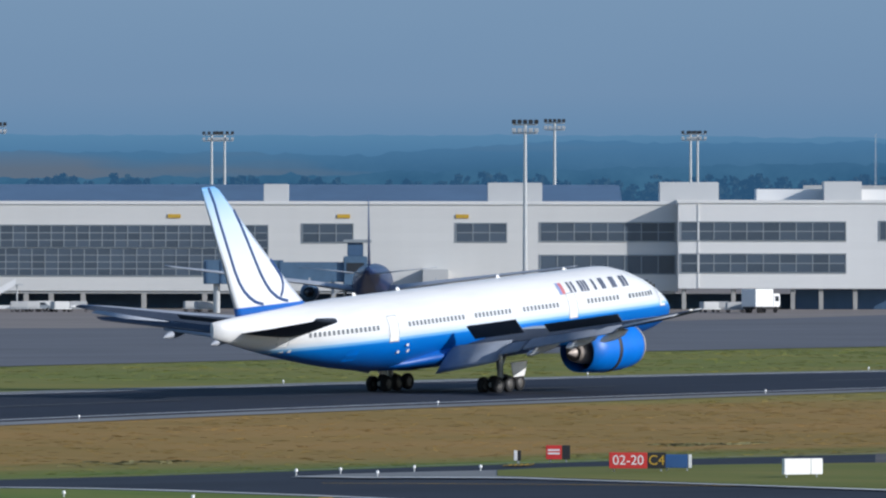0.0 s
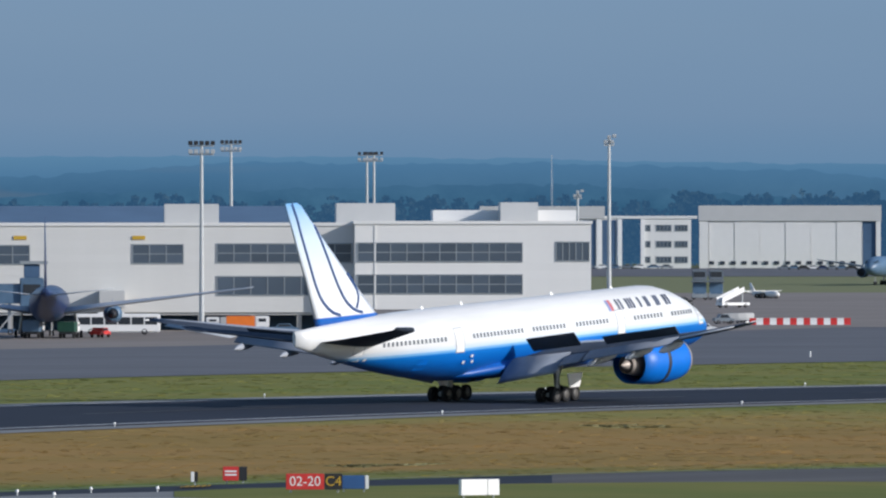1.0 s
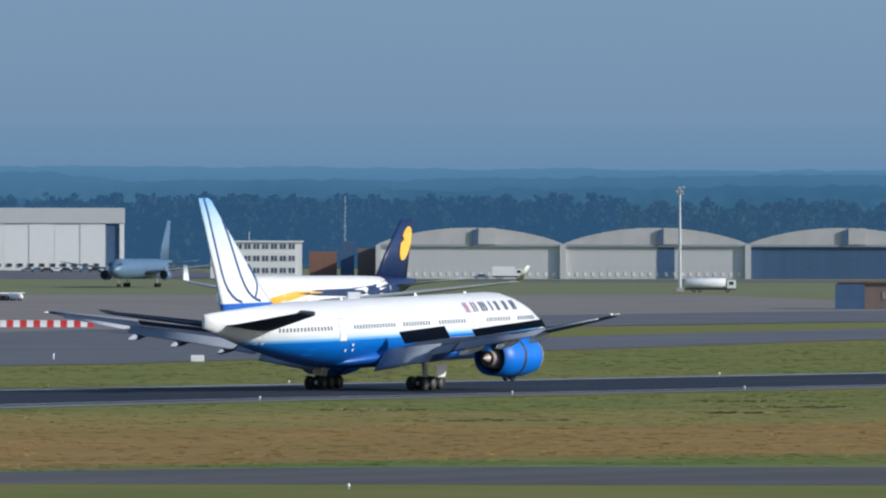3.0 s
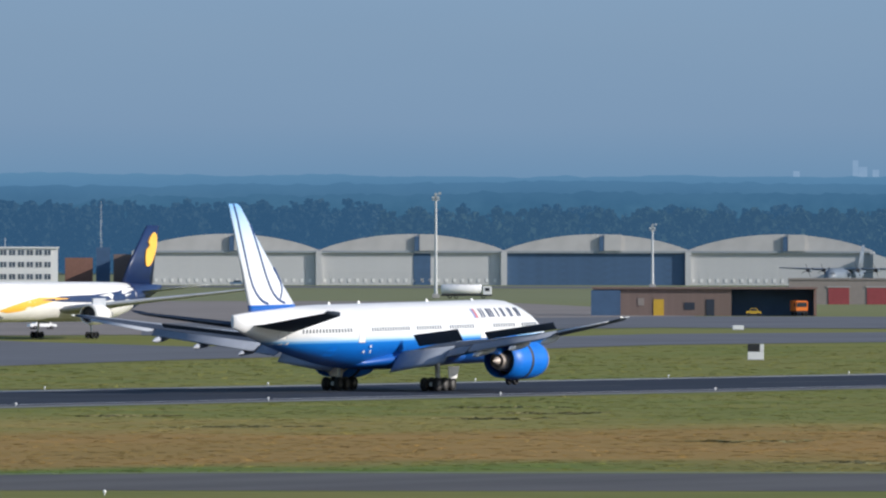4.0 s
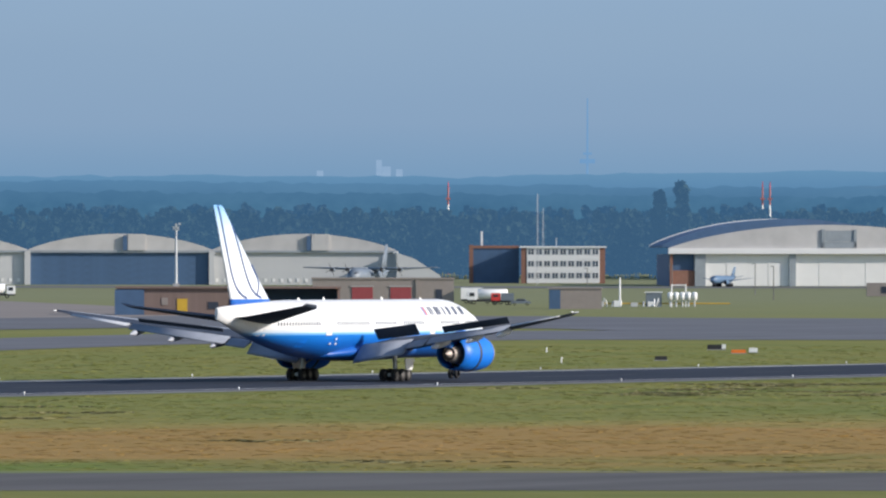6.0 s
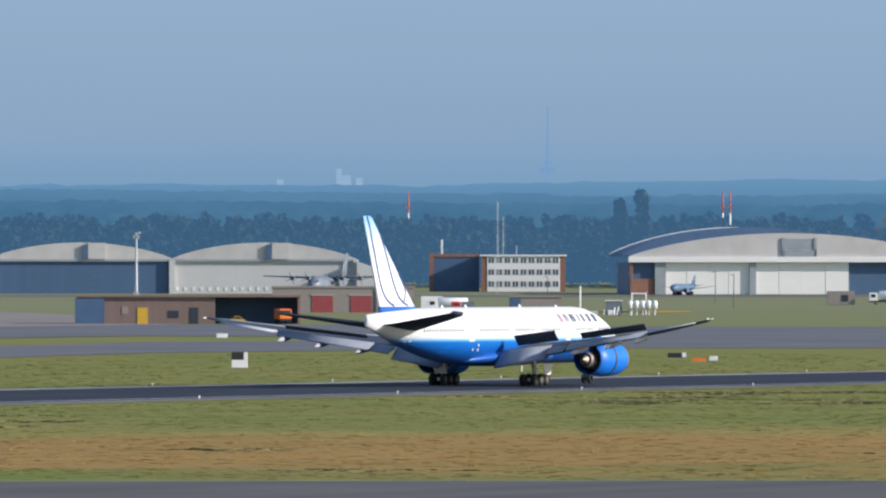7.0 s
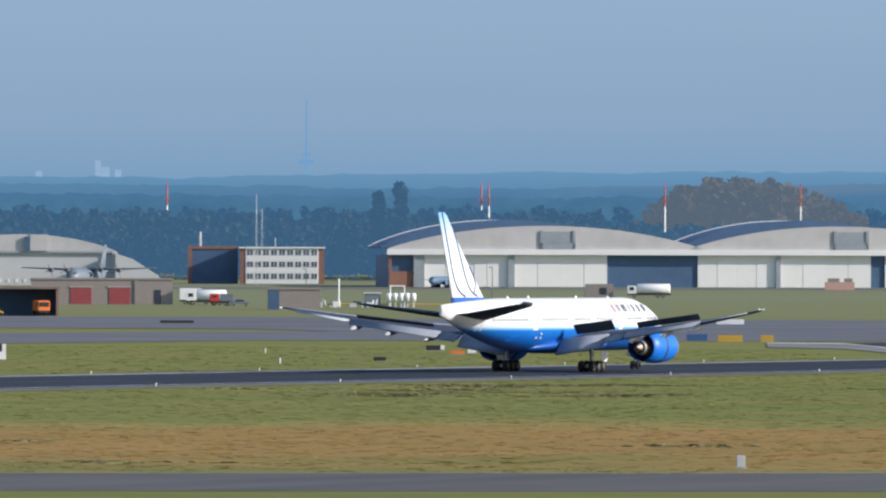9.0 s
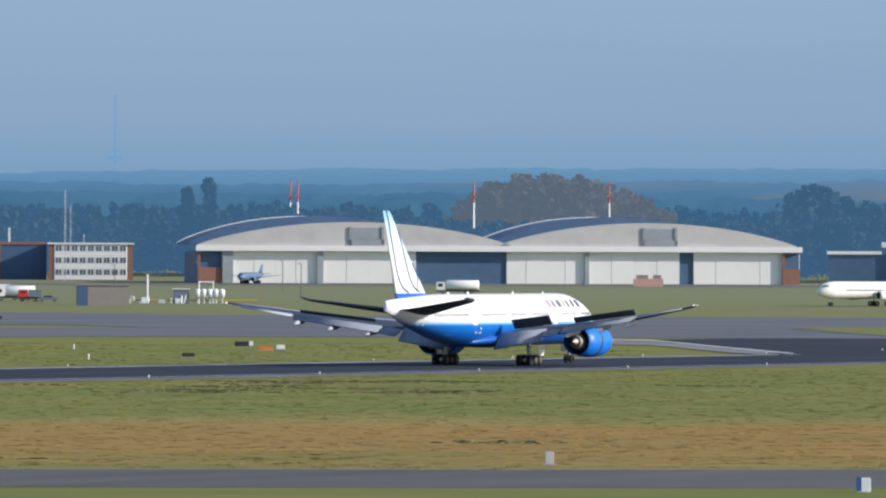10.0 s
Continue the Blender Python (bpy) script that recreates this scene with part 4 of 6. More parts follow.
def terminal():
    t = thing("terminal_pier", at(54.31, 1640), "long pale clad airport pier with dark window bands on columns", "terminal")
    k = 0.118

    def X(v):
        return (v - 700) * k

    def Z(v):
        return (521 - v) * k
    courses(t, -134, 46.4, Z(497), Z(383), 0, 24, 1.15, CLAD)
    courses(t, 46.3, X(1403), Z(493), Z(381), -3.8, 24, 1.15, CLADW)
    part("roof_edge", boxed(-134.2, 46.2, -0.2, 24.2, Z(383), Z(383) + 0.5), CLADW, t)
    part("roof_edge", boxed(46.1, X(1403) + 0.2, -4.0, 24.2, Z(381), Z(381) + 0.5), CLADW, t)
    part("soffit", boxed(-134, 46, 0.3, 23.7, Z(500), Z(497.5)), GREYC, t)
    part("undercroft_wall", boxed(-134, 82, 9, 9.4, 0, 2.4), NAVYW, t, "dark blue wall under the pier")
    for x in [X(v) for v in (-420, -350, -280, -210, -140, -70, 5, 75, 145, 235, 268, 310, 390, 470, 550, 640, 730, 800, 890, 960, 1020)]:
        part("column", boxed(x - 0.4, x + 0.4, 0.4, 1.2, 0, Z(500.5), 0.05), CONCRETE, t)
    for v in (1100, 1165, 1243, 1280, 1325, 1393):
        part("column", boxed(X(v) - 0.35, X(v) + 0.35, -3.2, -2.5, 0, Z(494), 0.05), CONCRETE, t)
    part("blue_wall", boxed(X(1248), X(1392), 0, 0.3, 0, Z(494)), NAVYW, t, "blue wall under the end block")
    for x0, x1, y0, y1, nx, nz, y in ((0, 104, 413, 436, 7, 2, 0), (151, 553, 411, 440, 24, 3, 0), (174, 553, 441, 477, 22, 4, 0), (599, 665, 409, 433, 3, 2, 0), (801, 867, 408, 432, 3, 2, 0),
                                      (912, 1089, 407, 431, 8, 2, 0), (912, 1089, 450, 474, 8, 1, 0), (1096, 1312, 406, 430, 10, 2, -3.8), (1096, 1312, 448, 472, 10, 2, -3.8), (1357, 1400, 405, 429, 5, 1, -3.8), (-330, -60, 411, 440, 14, 3, 0)):
        window_band(t, X(x0), X(x1), Z(y1), Z(y0), y, nx, nz)
    part("pier_trim", boxed(X(1118), X(1120), -3.9, -3.8, Z(492), Z(383)), CLADW, t)
    for v in (49, 430, 653, 809):
        part("gate_plate", boxed(X(v) - 1.0, X(v) + 1.0, -0.15, -0.01, Z(401), Z(396)), YELLOW, t, "yellow gate plate")
    for x0, x1, y1 in ((95, 160, 358), (547, 580, 356), (843, 915, 354), (1070, 1148, 353), (1287, 1337, 352), (-140, -60, 357)):
        part("plant_room", boxed(X(x0), X(x1), 6, 13, Z(385), Z(y1), 0.06), GREYC, t, "grey rooftop plant room")
    part("rooftop_hall", boxed(X(1200), X(1390), 12, 22, Z(382), Z(362)), CLADW, t)
    part("wall_lamp_box", boxed(X(28), X(55), -1.6, -0.01, Z(488), Z(462), 0.1), FRAME, t)
    part("air_bridge", boxed(X(756), X(790), -14, -0.01, Z(490), Z(468), 0.1), GREYC, t, "grey passenger bridge")
    return t


terminal()
hall = thing("terminal_hall", at(53.6, 1880), "long hall with a blue-grey roof behind the pier", "hall")
part("wall", boxed(-150, 66, 0, 30, 0, 16.4), CLADW, hall)
part("roof", loft(bmesh.new(), [[(x, -0.5, 16.4), (x, 14, 19.4), (x, 30, 19.6), (x, 30.5, 16.4)] for x in (-150.5, 66.5)], smooth=False), ROOFB, hall, "blue-grey sloping roof")


def flood_mast(az, r, h, heads, label, two=False):
    m = thing("floodlight_mast", at(az, r), label, "floodlight mast", "apron floodlight masts")
    part("base", boxed(-0.9, 0.9, -0.9, 0.9, 0, 1.0, 0.1), CONCRETE, m)
    part("pole", rod(bmesh.new(), (0, 0, 0.9), (0, 0, h), 0.42, 0.22, 12), GALV, m)
    if heads > 1:
        for z in (h - 0.2, h - 1.5):
            part("cross_arm", boxed(-1.9, 1.9, -0.15, 0.15, z, z + 0.22), GALV, m)
        for z in (h + 0.05, h - 1.25):
            for i in range(heads):
                x = -1.7 + 3.4 * i / (heads - 1)
                part("lamp_head", boxed(x - 0.33, x + 0.33, -0.5, 0.3, z, z + 0.62, 0.06), BLACK if z > h else GALV, m)
    else:
        part("cross_arm", boxed(-0.9, 0.9, -0.15, 0.15, h - 1.4, h - 1.1), GALV, m)
        for x, z in ((-0.6, h - 1.0), (0.5, h - 1.0), (0.9, h), (0.0, h - 0.2)):
            part("lamp_head", boxed(x - 0.35, x + 0.35, -0.5, 0.3, z, z + 0.6, 0.06), GALV, m)
    return m


for az, r, h in ((51.93, 1610, 28.0), (55.10, 1610, 28.6), (52.23, 1990, 30.5), (55.26, 2000, 31.3)):
    flood_mast(az, r, h, 5, "tall galvanised floodlight mast with two rows of lamps")
for az, r, h in ((53.40, 2300, 30.5), (53.47, 2290, 30.5), (55.997, 2350, 31), (56.035, 2340, 31)):
    flood_mast(az, r, h, 4, "tall floodlight mast behind the pier")
flood_mast(57.31, 1793, 31, 1, "tall slender floodlight mast beside the barrier")
flood_mast(61.795, 2500, 24.5, 1, "slender apron mast with a small lamp head")
flood_mast(62.97, 2900, 17, 1, "slender lamp mast before the hangars")
flood_mast(57.14, 2250, 22.5, 1, "slender lamp mast behind the pier")


def wide_hangar():
    h = thing("hangar", at(58.29, 3400), "large pale flat-roofed hangar with sliding doors", "hangar")
    part("wall", boxed(-29.2, 29.2, 0.5, 50, 0, 15.2), CLADW, h)
    part("fascia", boxed(-29.4, 29.4, -0.6, 51, 15.2, 20.2, 0.05), GREYC, h, "deep grey roof fascia")
    for i in range(6):
        x = -26.0 + i * 8.2
        part("door_leaf", boxed(x, x + 8.1, -0.1 - 0.12 * (i % 2), 0.4, 0.1, 15.1), CLADW, h, "pale sliding door leaf")
    # Dark plate in place of the shade inside the opening.
    part("opening", boxed(23.4, 27.6, 0.2, 0.46, 0, 15.0), NAVYW, h, "dark plate for a shaded opening beside the doors")
    part("pilaster", boxed(27.7, 29.2, -0.4, 0.4, 0, 15.1), CLADW, h)
    part("pilaster", boxed(-29.1, -26.2, -0.4, 0.4, 0, 15.1), CLADW, h)
    for i in range(14):
        part("vent", boxed(-26 + i * 3.5, -24.4 + i * 3.5, -0.4, -0.23, 1.2, 2.3), DARK, h)
    w = thing("hangar_annex", at(57.62, 3400), "three-storey white annex between the hangars", "annex")
    part("wall", boxed(-8.0, 8.0, 0, 30, 0, 16.0), CLADW, w)
    part("roof", boxed(-20, 10, -0.3, 30, 16.0, 16.9), CLADW, w)
    for z in (12.0, 6.8, 1.8):
        for x0, x1 in ((-7.4, -5.2), (-3.2, 1.6), (2.8, 6.8)):
            window_band(w, x0, x1, z, z + 1.9, 0, 2 if x1 - x0 < 3 else 4, 1)
    g = thing("hangar", at(57.05, 3400), "pale grey hangar end with white door posts", "hangar")
    part("wall", boxed(-26, 18, 0, 40, 0, 16), CLADW, g)
    part("fascia", boxed(-26.2, 14, -0.6, 40.2, 16, 20.0), GREYC, g)
    # Navy plates painted as the shade within the door gaps.
    for x0, x1 in ((7, 11), (13.2, 17.6)):
        part("opening", boxed(x0, x1, -0.06, 0.0, 0, 15.5), NAVYW, g)
    for x in (11.4, 18.2, 25.6):
        part("door_post", boxed(x, x + 1.4, -0.5, 0.2, 0, 15.8), WHITE, g)


wide_hangar()


def vault(bm, x0, x1, y0, y1, z0, rise_, n=18, th=0.5):
    """A curved roof shell between eaves at z0."""
    rings = []
    for y in (y0, y1):
        top = [(x0 + (x1 - x0) * i / n, y, z0 + rise_ * (1 - (2 * i / n - 1) ** 2) ** 0.9 + th) for i in range(n + 1)]
        rings.append(top + [(p[0], p[1], z0) for p in (top[-1], top[0])])
    return loft(bm, rings, smooth=False)


def arched_hangar(az, door):
    h = thing("arched_hangar", at(az, 3000), "grey hangar with a low curved roof and wide doors", "hangar", "row of arched hangars")
    # For the open bay the wall itself is dark, standing in for interior shade.
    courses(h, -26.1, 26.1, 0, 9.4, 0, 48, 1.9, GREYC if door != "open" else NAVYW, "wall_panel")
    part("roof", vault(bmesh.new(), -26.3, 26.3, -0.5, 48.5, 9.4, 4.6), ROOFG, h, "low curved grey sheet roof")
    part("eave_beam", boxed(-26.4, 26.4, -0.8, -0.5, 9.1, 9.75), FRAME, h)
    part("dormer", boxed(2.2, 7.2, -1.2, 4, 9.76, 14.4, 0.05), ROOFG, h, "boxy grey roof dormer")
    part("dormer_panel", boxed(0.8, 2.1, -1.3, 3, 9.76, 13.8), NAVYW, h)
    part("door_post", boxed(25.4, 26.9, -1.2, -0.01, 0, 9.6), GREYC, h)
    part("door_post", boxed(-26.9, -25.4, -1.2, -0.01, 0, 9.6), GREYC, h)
    # Flat dark plate gives the shade of a part-open door.
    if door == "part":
        part("opening", boxed(0.5, 5.4, -0.12, -0.02, 0, 9.0), NAVYW, h, "dark plate for a shaded door opening")
    for i in range(22):
        if door != "open":
            part("vent", boxed(-25 + i * 2.3, -24.2 + i * 2.3, -0.12, -0.02, 0.8, 1.8), CLADW, h)
    return h


for az, door in ((60.66, "shut"), (61.664, "part"), (62.666, "open"), (63.662, "shut")):
    arched_hangar(az, door)
lean = thing("hangar_annex", at(64.30, 2990), "sloping grey lean-to against the last arched hangar", "annex")
part("wall", loft(bmesh.new(), [[(-7, y, 0), (7.5, y, 0), (5, y, 3), (-2, y, 7.5), (-7, y, 9.2)] for y in (0, 20)], smooth=False), GREYC, lean)


def great_hangar():
    k = 0.1605
    h = thing("great_hangar", at(67.30, 2960, 0, 5), "great pale double hangar with two curved roofs and sliding doors", "hangar")
    W0, W1 = -85.5, 84.0
    part("wall", boxed(W0, W1, 1.2, 62, 0, 9.0), CLADW, h)
    # Thin dark blue skin puts shade into the left side's colour.
    part("side_wall", boxed(W0 - 0.12, W0 - 0.01, 1.3, 62, 0, 9.0), NAVYW, h, "side wall in dark blue painted for shade")
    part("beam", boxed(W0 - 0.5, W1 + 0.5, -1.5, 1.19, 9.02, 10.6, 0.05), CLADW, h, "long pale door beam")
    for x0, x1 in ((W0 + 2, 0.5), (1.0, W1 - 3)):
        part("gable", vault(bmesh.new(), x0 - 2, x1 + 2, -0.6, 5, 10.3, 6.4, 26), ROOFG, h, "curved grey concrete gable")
        # Roof behind the gable is dark blue to paint its shaded slope.
        part("roof", vault(bmesh.new(), x0 - 4, x1 - 16, 5.02, 63, 10.9, 7.5, 26), NAVYW, h, "curved sheet roof in dark blue painted for shade")
        # Added pale strip: sunlight grazing the crown, put in as colour.
        part("roof_edge", vault(bmesh.new(), x0 - 4.2, x1 - 15.8, 63.02, 64, 11.15, 7.5, 26), CLADW, h, "pale strip added for the sunlit roof crown")
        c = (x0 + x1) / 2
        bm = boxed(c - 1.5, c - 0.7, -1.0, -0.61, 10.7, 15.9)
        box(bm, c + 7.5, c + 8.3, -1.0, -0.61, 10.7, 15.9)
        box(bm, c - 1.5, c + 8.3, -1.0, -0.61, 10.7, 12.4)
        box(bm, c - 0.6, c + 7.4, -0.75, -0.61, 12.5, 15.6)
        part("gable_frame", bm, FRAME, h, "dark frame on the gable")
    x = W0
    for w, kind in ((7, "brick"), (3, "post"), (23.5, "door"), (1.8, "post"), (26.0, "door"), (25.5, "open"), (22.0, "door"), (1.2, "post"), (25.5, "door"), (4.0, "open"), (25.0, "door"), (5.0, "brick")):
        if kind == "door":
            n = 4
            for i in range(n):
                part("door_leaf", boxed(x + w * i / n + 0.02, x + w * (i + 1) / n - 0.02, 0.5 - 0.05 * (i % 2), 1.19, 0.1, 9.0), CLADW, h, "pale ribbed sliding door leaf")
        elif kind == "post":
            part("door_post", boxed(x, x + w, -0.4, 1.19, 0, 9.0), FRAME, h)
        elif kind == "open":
            # Closed dark plate; the doorway's inner shade is its colour.
            part("opening", boxed(x, x + w, 1.0, 1.18, 0, 9.0), NAVYW, h, "dark plate for a shaded open doorway")
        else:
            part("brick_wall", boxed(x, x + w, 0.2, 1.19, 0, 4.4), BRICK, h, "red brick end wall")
            # Same dark plate for shade above the brick.
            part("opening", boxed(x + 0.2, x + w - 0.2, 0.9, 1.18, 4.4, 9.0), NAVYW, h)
            part("corner_post", boxed(x, x + 0.8, -0.6, 0.19, 0, 9.0), BRICK, h)
        x += w
    return h


great_hangar()


def office(az, r, w, h, frame_mat, band, label, n=9):
    o = thing("office_building", at(az, r), label, "office building")
    part("wall", boxed(-w / 2, w / 2, 0, 14, 0, h), frame_mat, o)
    part("front_panel", boxed(-w / 2 + 1.6, w / 2 - 1.6, -0.08, -0.004, 0.1, h - 0.05), CLADW, o, "white front panel")
    part("roof_slab", boxed(-w / 2 - 0.4, w / 2 + 0.4, -0.5, 14.4, h, h + 0.45), CLADW, o, "pale flat roof edge")
    fl = h / 3
    for i in range(3):
        part("spandrel", boxed(-w / 2 + 1.7, w / 2 - 1.7, -0.14, -0.085, i * fl + 0.1, i * fl + 1.25), band, o, "pale spandrel band")
        dx = (w - 3.4) / n
        for j in range(n):
            x = -w / 2 + 1.7 + j * dx
            window_band(o, x + 0.3, x + dx - 0.3, i * fl + 1.45, (i + 1) * fl - 0.35, -0.085, 2, 1, "window", WHITE)
    part("mast", rod(bmesh.new(), (-2, 5, h), (-2, 5, h + 3), 0.1), GALV, o)
    return o


office(59.498, 3000, 26, 10.3, CLADW, CLADW, "three-storey white office block with window rows")
office(65.069, 3080, 24.5, 10.4, BRICK, CLADW, "three-storey brick office block with white bands")
b = thing("brick_shed", at(64.70, 3090), "red brick shed with a wall painted dark for shade", "shed")
# Dark blue on this brick wall is shade put into its colour.
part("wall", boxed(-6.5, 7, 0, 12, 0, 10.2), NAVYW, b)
part("brick_end", boxed(-7.6, -6.4, -0.5, 12, 0, 11.2), BRICK, b, "red brick end wall")
part("chimney", boxed(-4.2, -3.6, 3, 3.6, 10.2, 15.2), CLADW, b)
part("parapet", boxed(-6.4, 7, -0.3, 12, 10.2, 11.0), BRICK, b)
b = thing("brick_shed", at(59.86, 3050), "low red and brown buildings beyond the office block", "shed")
for x0, x1, z, m in ((-4, 4, 7.5, BRICK), (5, 9, 10.5, NAVYW), (10, 17, 8.5, BROWN), (18, 24, 6.0, BRICK)):
    part("wall", boxed(x0, x1, 0, 10, 0, z), m, b)


def garages():
    g = thing("garage_block", at(63.25, 2049), "low brown brick garage block with a dark carport", "garage")
    courses(g, -21.5, 5.3, 0, 5.2, 0, 12, 0.65, BROWN, "brick_course")
    part("roof", boxed(-21.8, 22.0, -0.6, 12.3, 5.2, 5.6), BROWN, g)
    # Rear wall and floor are coloured dark for the shade under the carport roof.
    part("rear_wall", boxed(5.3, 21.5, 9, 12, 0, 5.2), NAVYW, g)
    part("carport_floor", boxed(5.3, 21.5, 0, 9, 0, 0.1), DARK, g)
    part("end_wall", boxed(21.3, 21.8, 0, 12, 0, 5.2), BROWN, g)
    part("end_panel", boxed(-21.9, -16.2, -0.4, -0.02, 0, 5.0), NAVYW, g, "dark blue end panels")
    for x, w, z0, z1, m in ((-8.8, 2.0, 0, 3.2, YELLOW), (-2.8, 2.0, 1.2, 2.6, DARK), (1.2, 1.6, 0, 3.2, DARK), (-12.2, 1.2, 2, 3.4, TAUPE)):
        part("opening", boxed(x - w / 2, x + w / 2, -0.1, -0.01, z0, z1), m, g)
    q = thing("garage_block", at(64.093, 2330), "taupe rendered garage with two faded red doors", "garage")
    part("wall", boxed(-15.6, 15.6, 0, 14, 0, 5.4), TAUPE, q)
    part("parapet", boxed(-15.8, 15.8, -0.2, 14.2, 5.4, 5.8), TAUPE, q)
    for x in (-4.6, 3.9):
        part("garage_door", boxed(x - 2.3, x + 2.3, -0.12, -0.01, 0, 3.7), REDDOOR, q, "faded red roller door")
        part("lintel", boxed(x - 2.6, x + 2.6, -0.2, -0.01, 3.72, 4.0), CONCRETE, q)
    part("side_door", boxed(11.6, 13.0, -0.1, -0.01, 0, 3.2), DARK, q)
    part("pilaster", boxed(7.2, 7.9, -0.25, -0.01, 0, 5.3), TAUPE, q)
    u = thing("utility_hut", at(65.07, 2200), "small brown utility hut with a dark door", "hut")
    part("wall", boxed(-3, 8, 0, 6, 0, 4.2), TAUPE, u)
    part("roof", boxed(-3.2, 8.2, -0.2, 6.2, 4.2, 4.5), TAUPE, u)
    part("door", boxed(-2.9, -0.6, -0.1, -0.01, 0, 4.0), NAVYW, u)


garages()
far = thing("glass_annex", at(69.3, 3000), "pale flat-roofed building beyond the trees", "annex")
part("wall", boxed(-12, 30, 0, 12, 0, 8.5), NAVYW, far)
part("roof", boxed(3, 32, -1, 13, 10.5, 12.0), CLADW, far)
part("post", boxed(6, 7.2, -0.9, 0, 0, 10.5), TAUPE, far)
part("canopy", boxed(-12.5, 3, -0.6, 12, 8.5, 9.4), CLADW, far)
# towers of the town, with haze put into their glowing colour
HAZEW = haze_glow_material("hazy_tower", srgb(122, 150, 178), srgb(138, 162, 186), 0.05, 0.2)
for az, w, h in ((64.07, 2.6, 6.5), (64.11, 4, 3.5), (63.75, 3, 1.5), (64.18, 3, 2.2)):
    tw = thing("far_tower", at(az, 4860), "pale tower block far off in the haze", "tower")
    part("wall", boxed(-w / 2, w / 2, 0, 4, 0, 45 + h), HAZEW, tw)
ftv = thing("far_tower", at(65.2, 4860), "thin transmitter mast far off in the haze", "mast")
# Mast tone glows too, painted as if seen through haze.
MASTH = haze_glow_material("hazy_mast", srgb(98, 138, 176), srgb(104, 142, 178), 0.05, 0.2)
part("shaft", rod(bmesh.new(), (0, 0, 0), (0, 0, 80), 0.9, 0.3, 8), MASTH, ftv)
part("platform", boxed(-3.5, 3.5, -1, 1, 50, 52), MASTH, ftv)
part("platform", boxed(-2.0, 2.0, -1, 1, 54, 55), MASTH, ftv)


RUST = surface("faded_red_paint", (0.40, 0.13, 0.12), 0.6, 0, 1.0, 0.1, 0.3, 0.0)


def ringed_mast(az, r, h):
    m = thing("obstacle_mast", at(az, r), "red and white ringed obstacle light mast", "mast", "ringed masts")
    n = 5
    for i in range(n):
        part("mast_section", rod(bmesh.new(), (0, 0, h * i / n), (0, 0, h * (i + 1) / n), 0.42 - 0.03 * i, 0.39 - 0.03 * i, 10), (WHITE if i in (2, 3) else RUST), m)
    part("platform", boxed(-0.8, 0.8, -0.8, 0.8, h * 0.86, h * 0.87 + 0.3), RUST, m)
    part("lamp", rod(bmesh.new(), (0, 0, h), (0, 0, h + 2), 0.2, 0.1), REDP, m)


for az in (64.445, 66.15, 66.19, 67.145, 67.88):
    ringed_mast(az, 3580, 29.5)
for az, r, h in ((64.93, 2990, 26), (64.96, 3200, 22), (59.98, 3300, 24), (57.0, 3300, 36)):
    m = thing("lattice_mast", at(az, r), "thin lattice antenna mast", "mast")
    bm = bmesh.new()
    for dx, dy in ((-0.3, -0.2), (0.3, -0.2), (0, 0.3)):
        rod(bm, (dx, dy, 0), (dx * 0.4, dy * 0.4, h), 0.035, 0.025, 6)
    for i in range(int(h)):
        rod(bm, (-0.3, -0.2, i), (0.3, -0.2, i + 0.8), 0.02, None, 5)
    part("lattice", bm, GALV, m)
# ---- other aircraft ----
NAVY = surface("navy_paint", (0.012, 0.028, 0.09), 0.35, 0, 0.8, 0.15, 0.2, 0.0)
GOLD = surface("golden_yellow_paint", (0.85, 0.45, 0.06), 0.4, 0, 0.8, 0.1, 0.2, 0.0)
SLATE = surface("slate_blue_paint", (0.09, 0.155, 0.24), 0.4, 0, 0.8, 0.15, 0.2, 0.0)
DULL = surface("dull_grey_paint", (0.15, 0.18, 0.21), 0.5, 0, 0.8, 0.12, 0.2, 0.0)
PALEW = surface("cream_white_paint", (0.78, 0.76, 0.72), 0.4, 0, 0.8, 0.06, 0.2, 0.0)


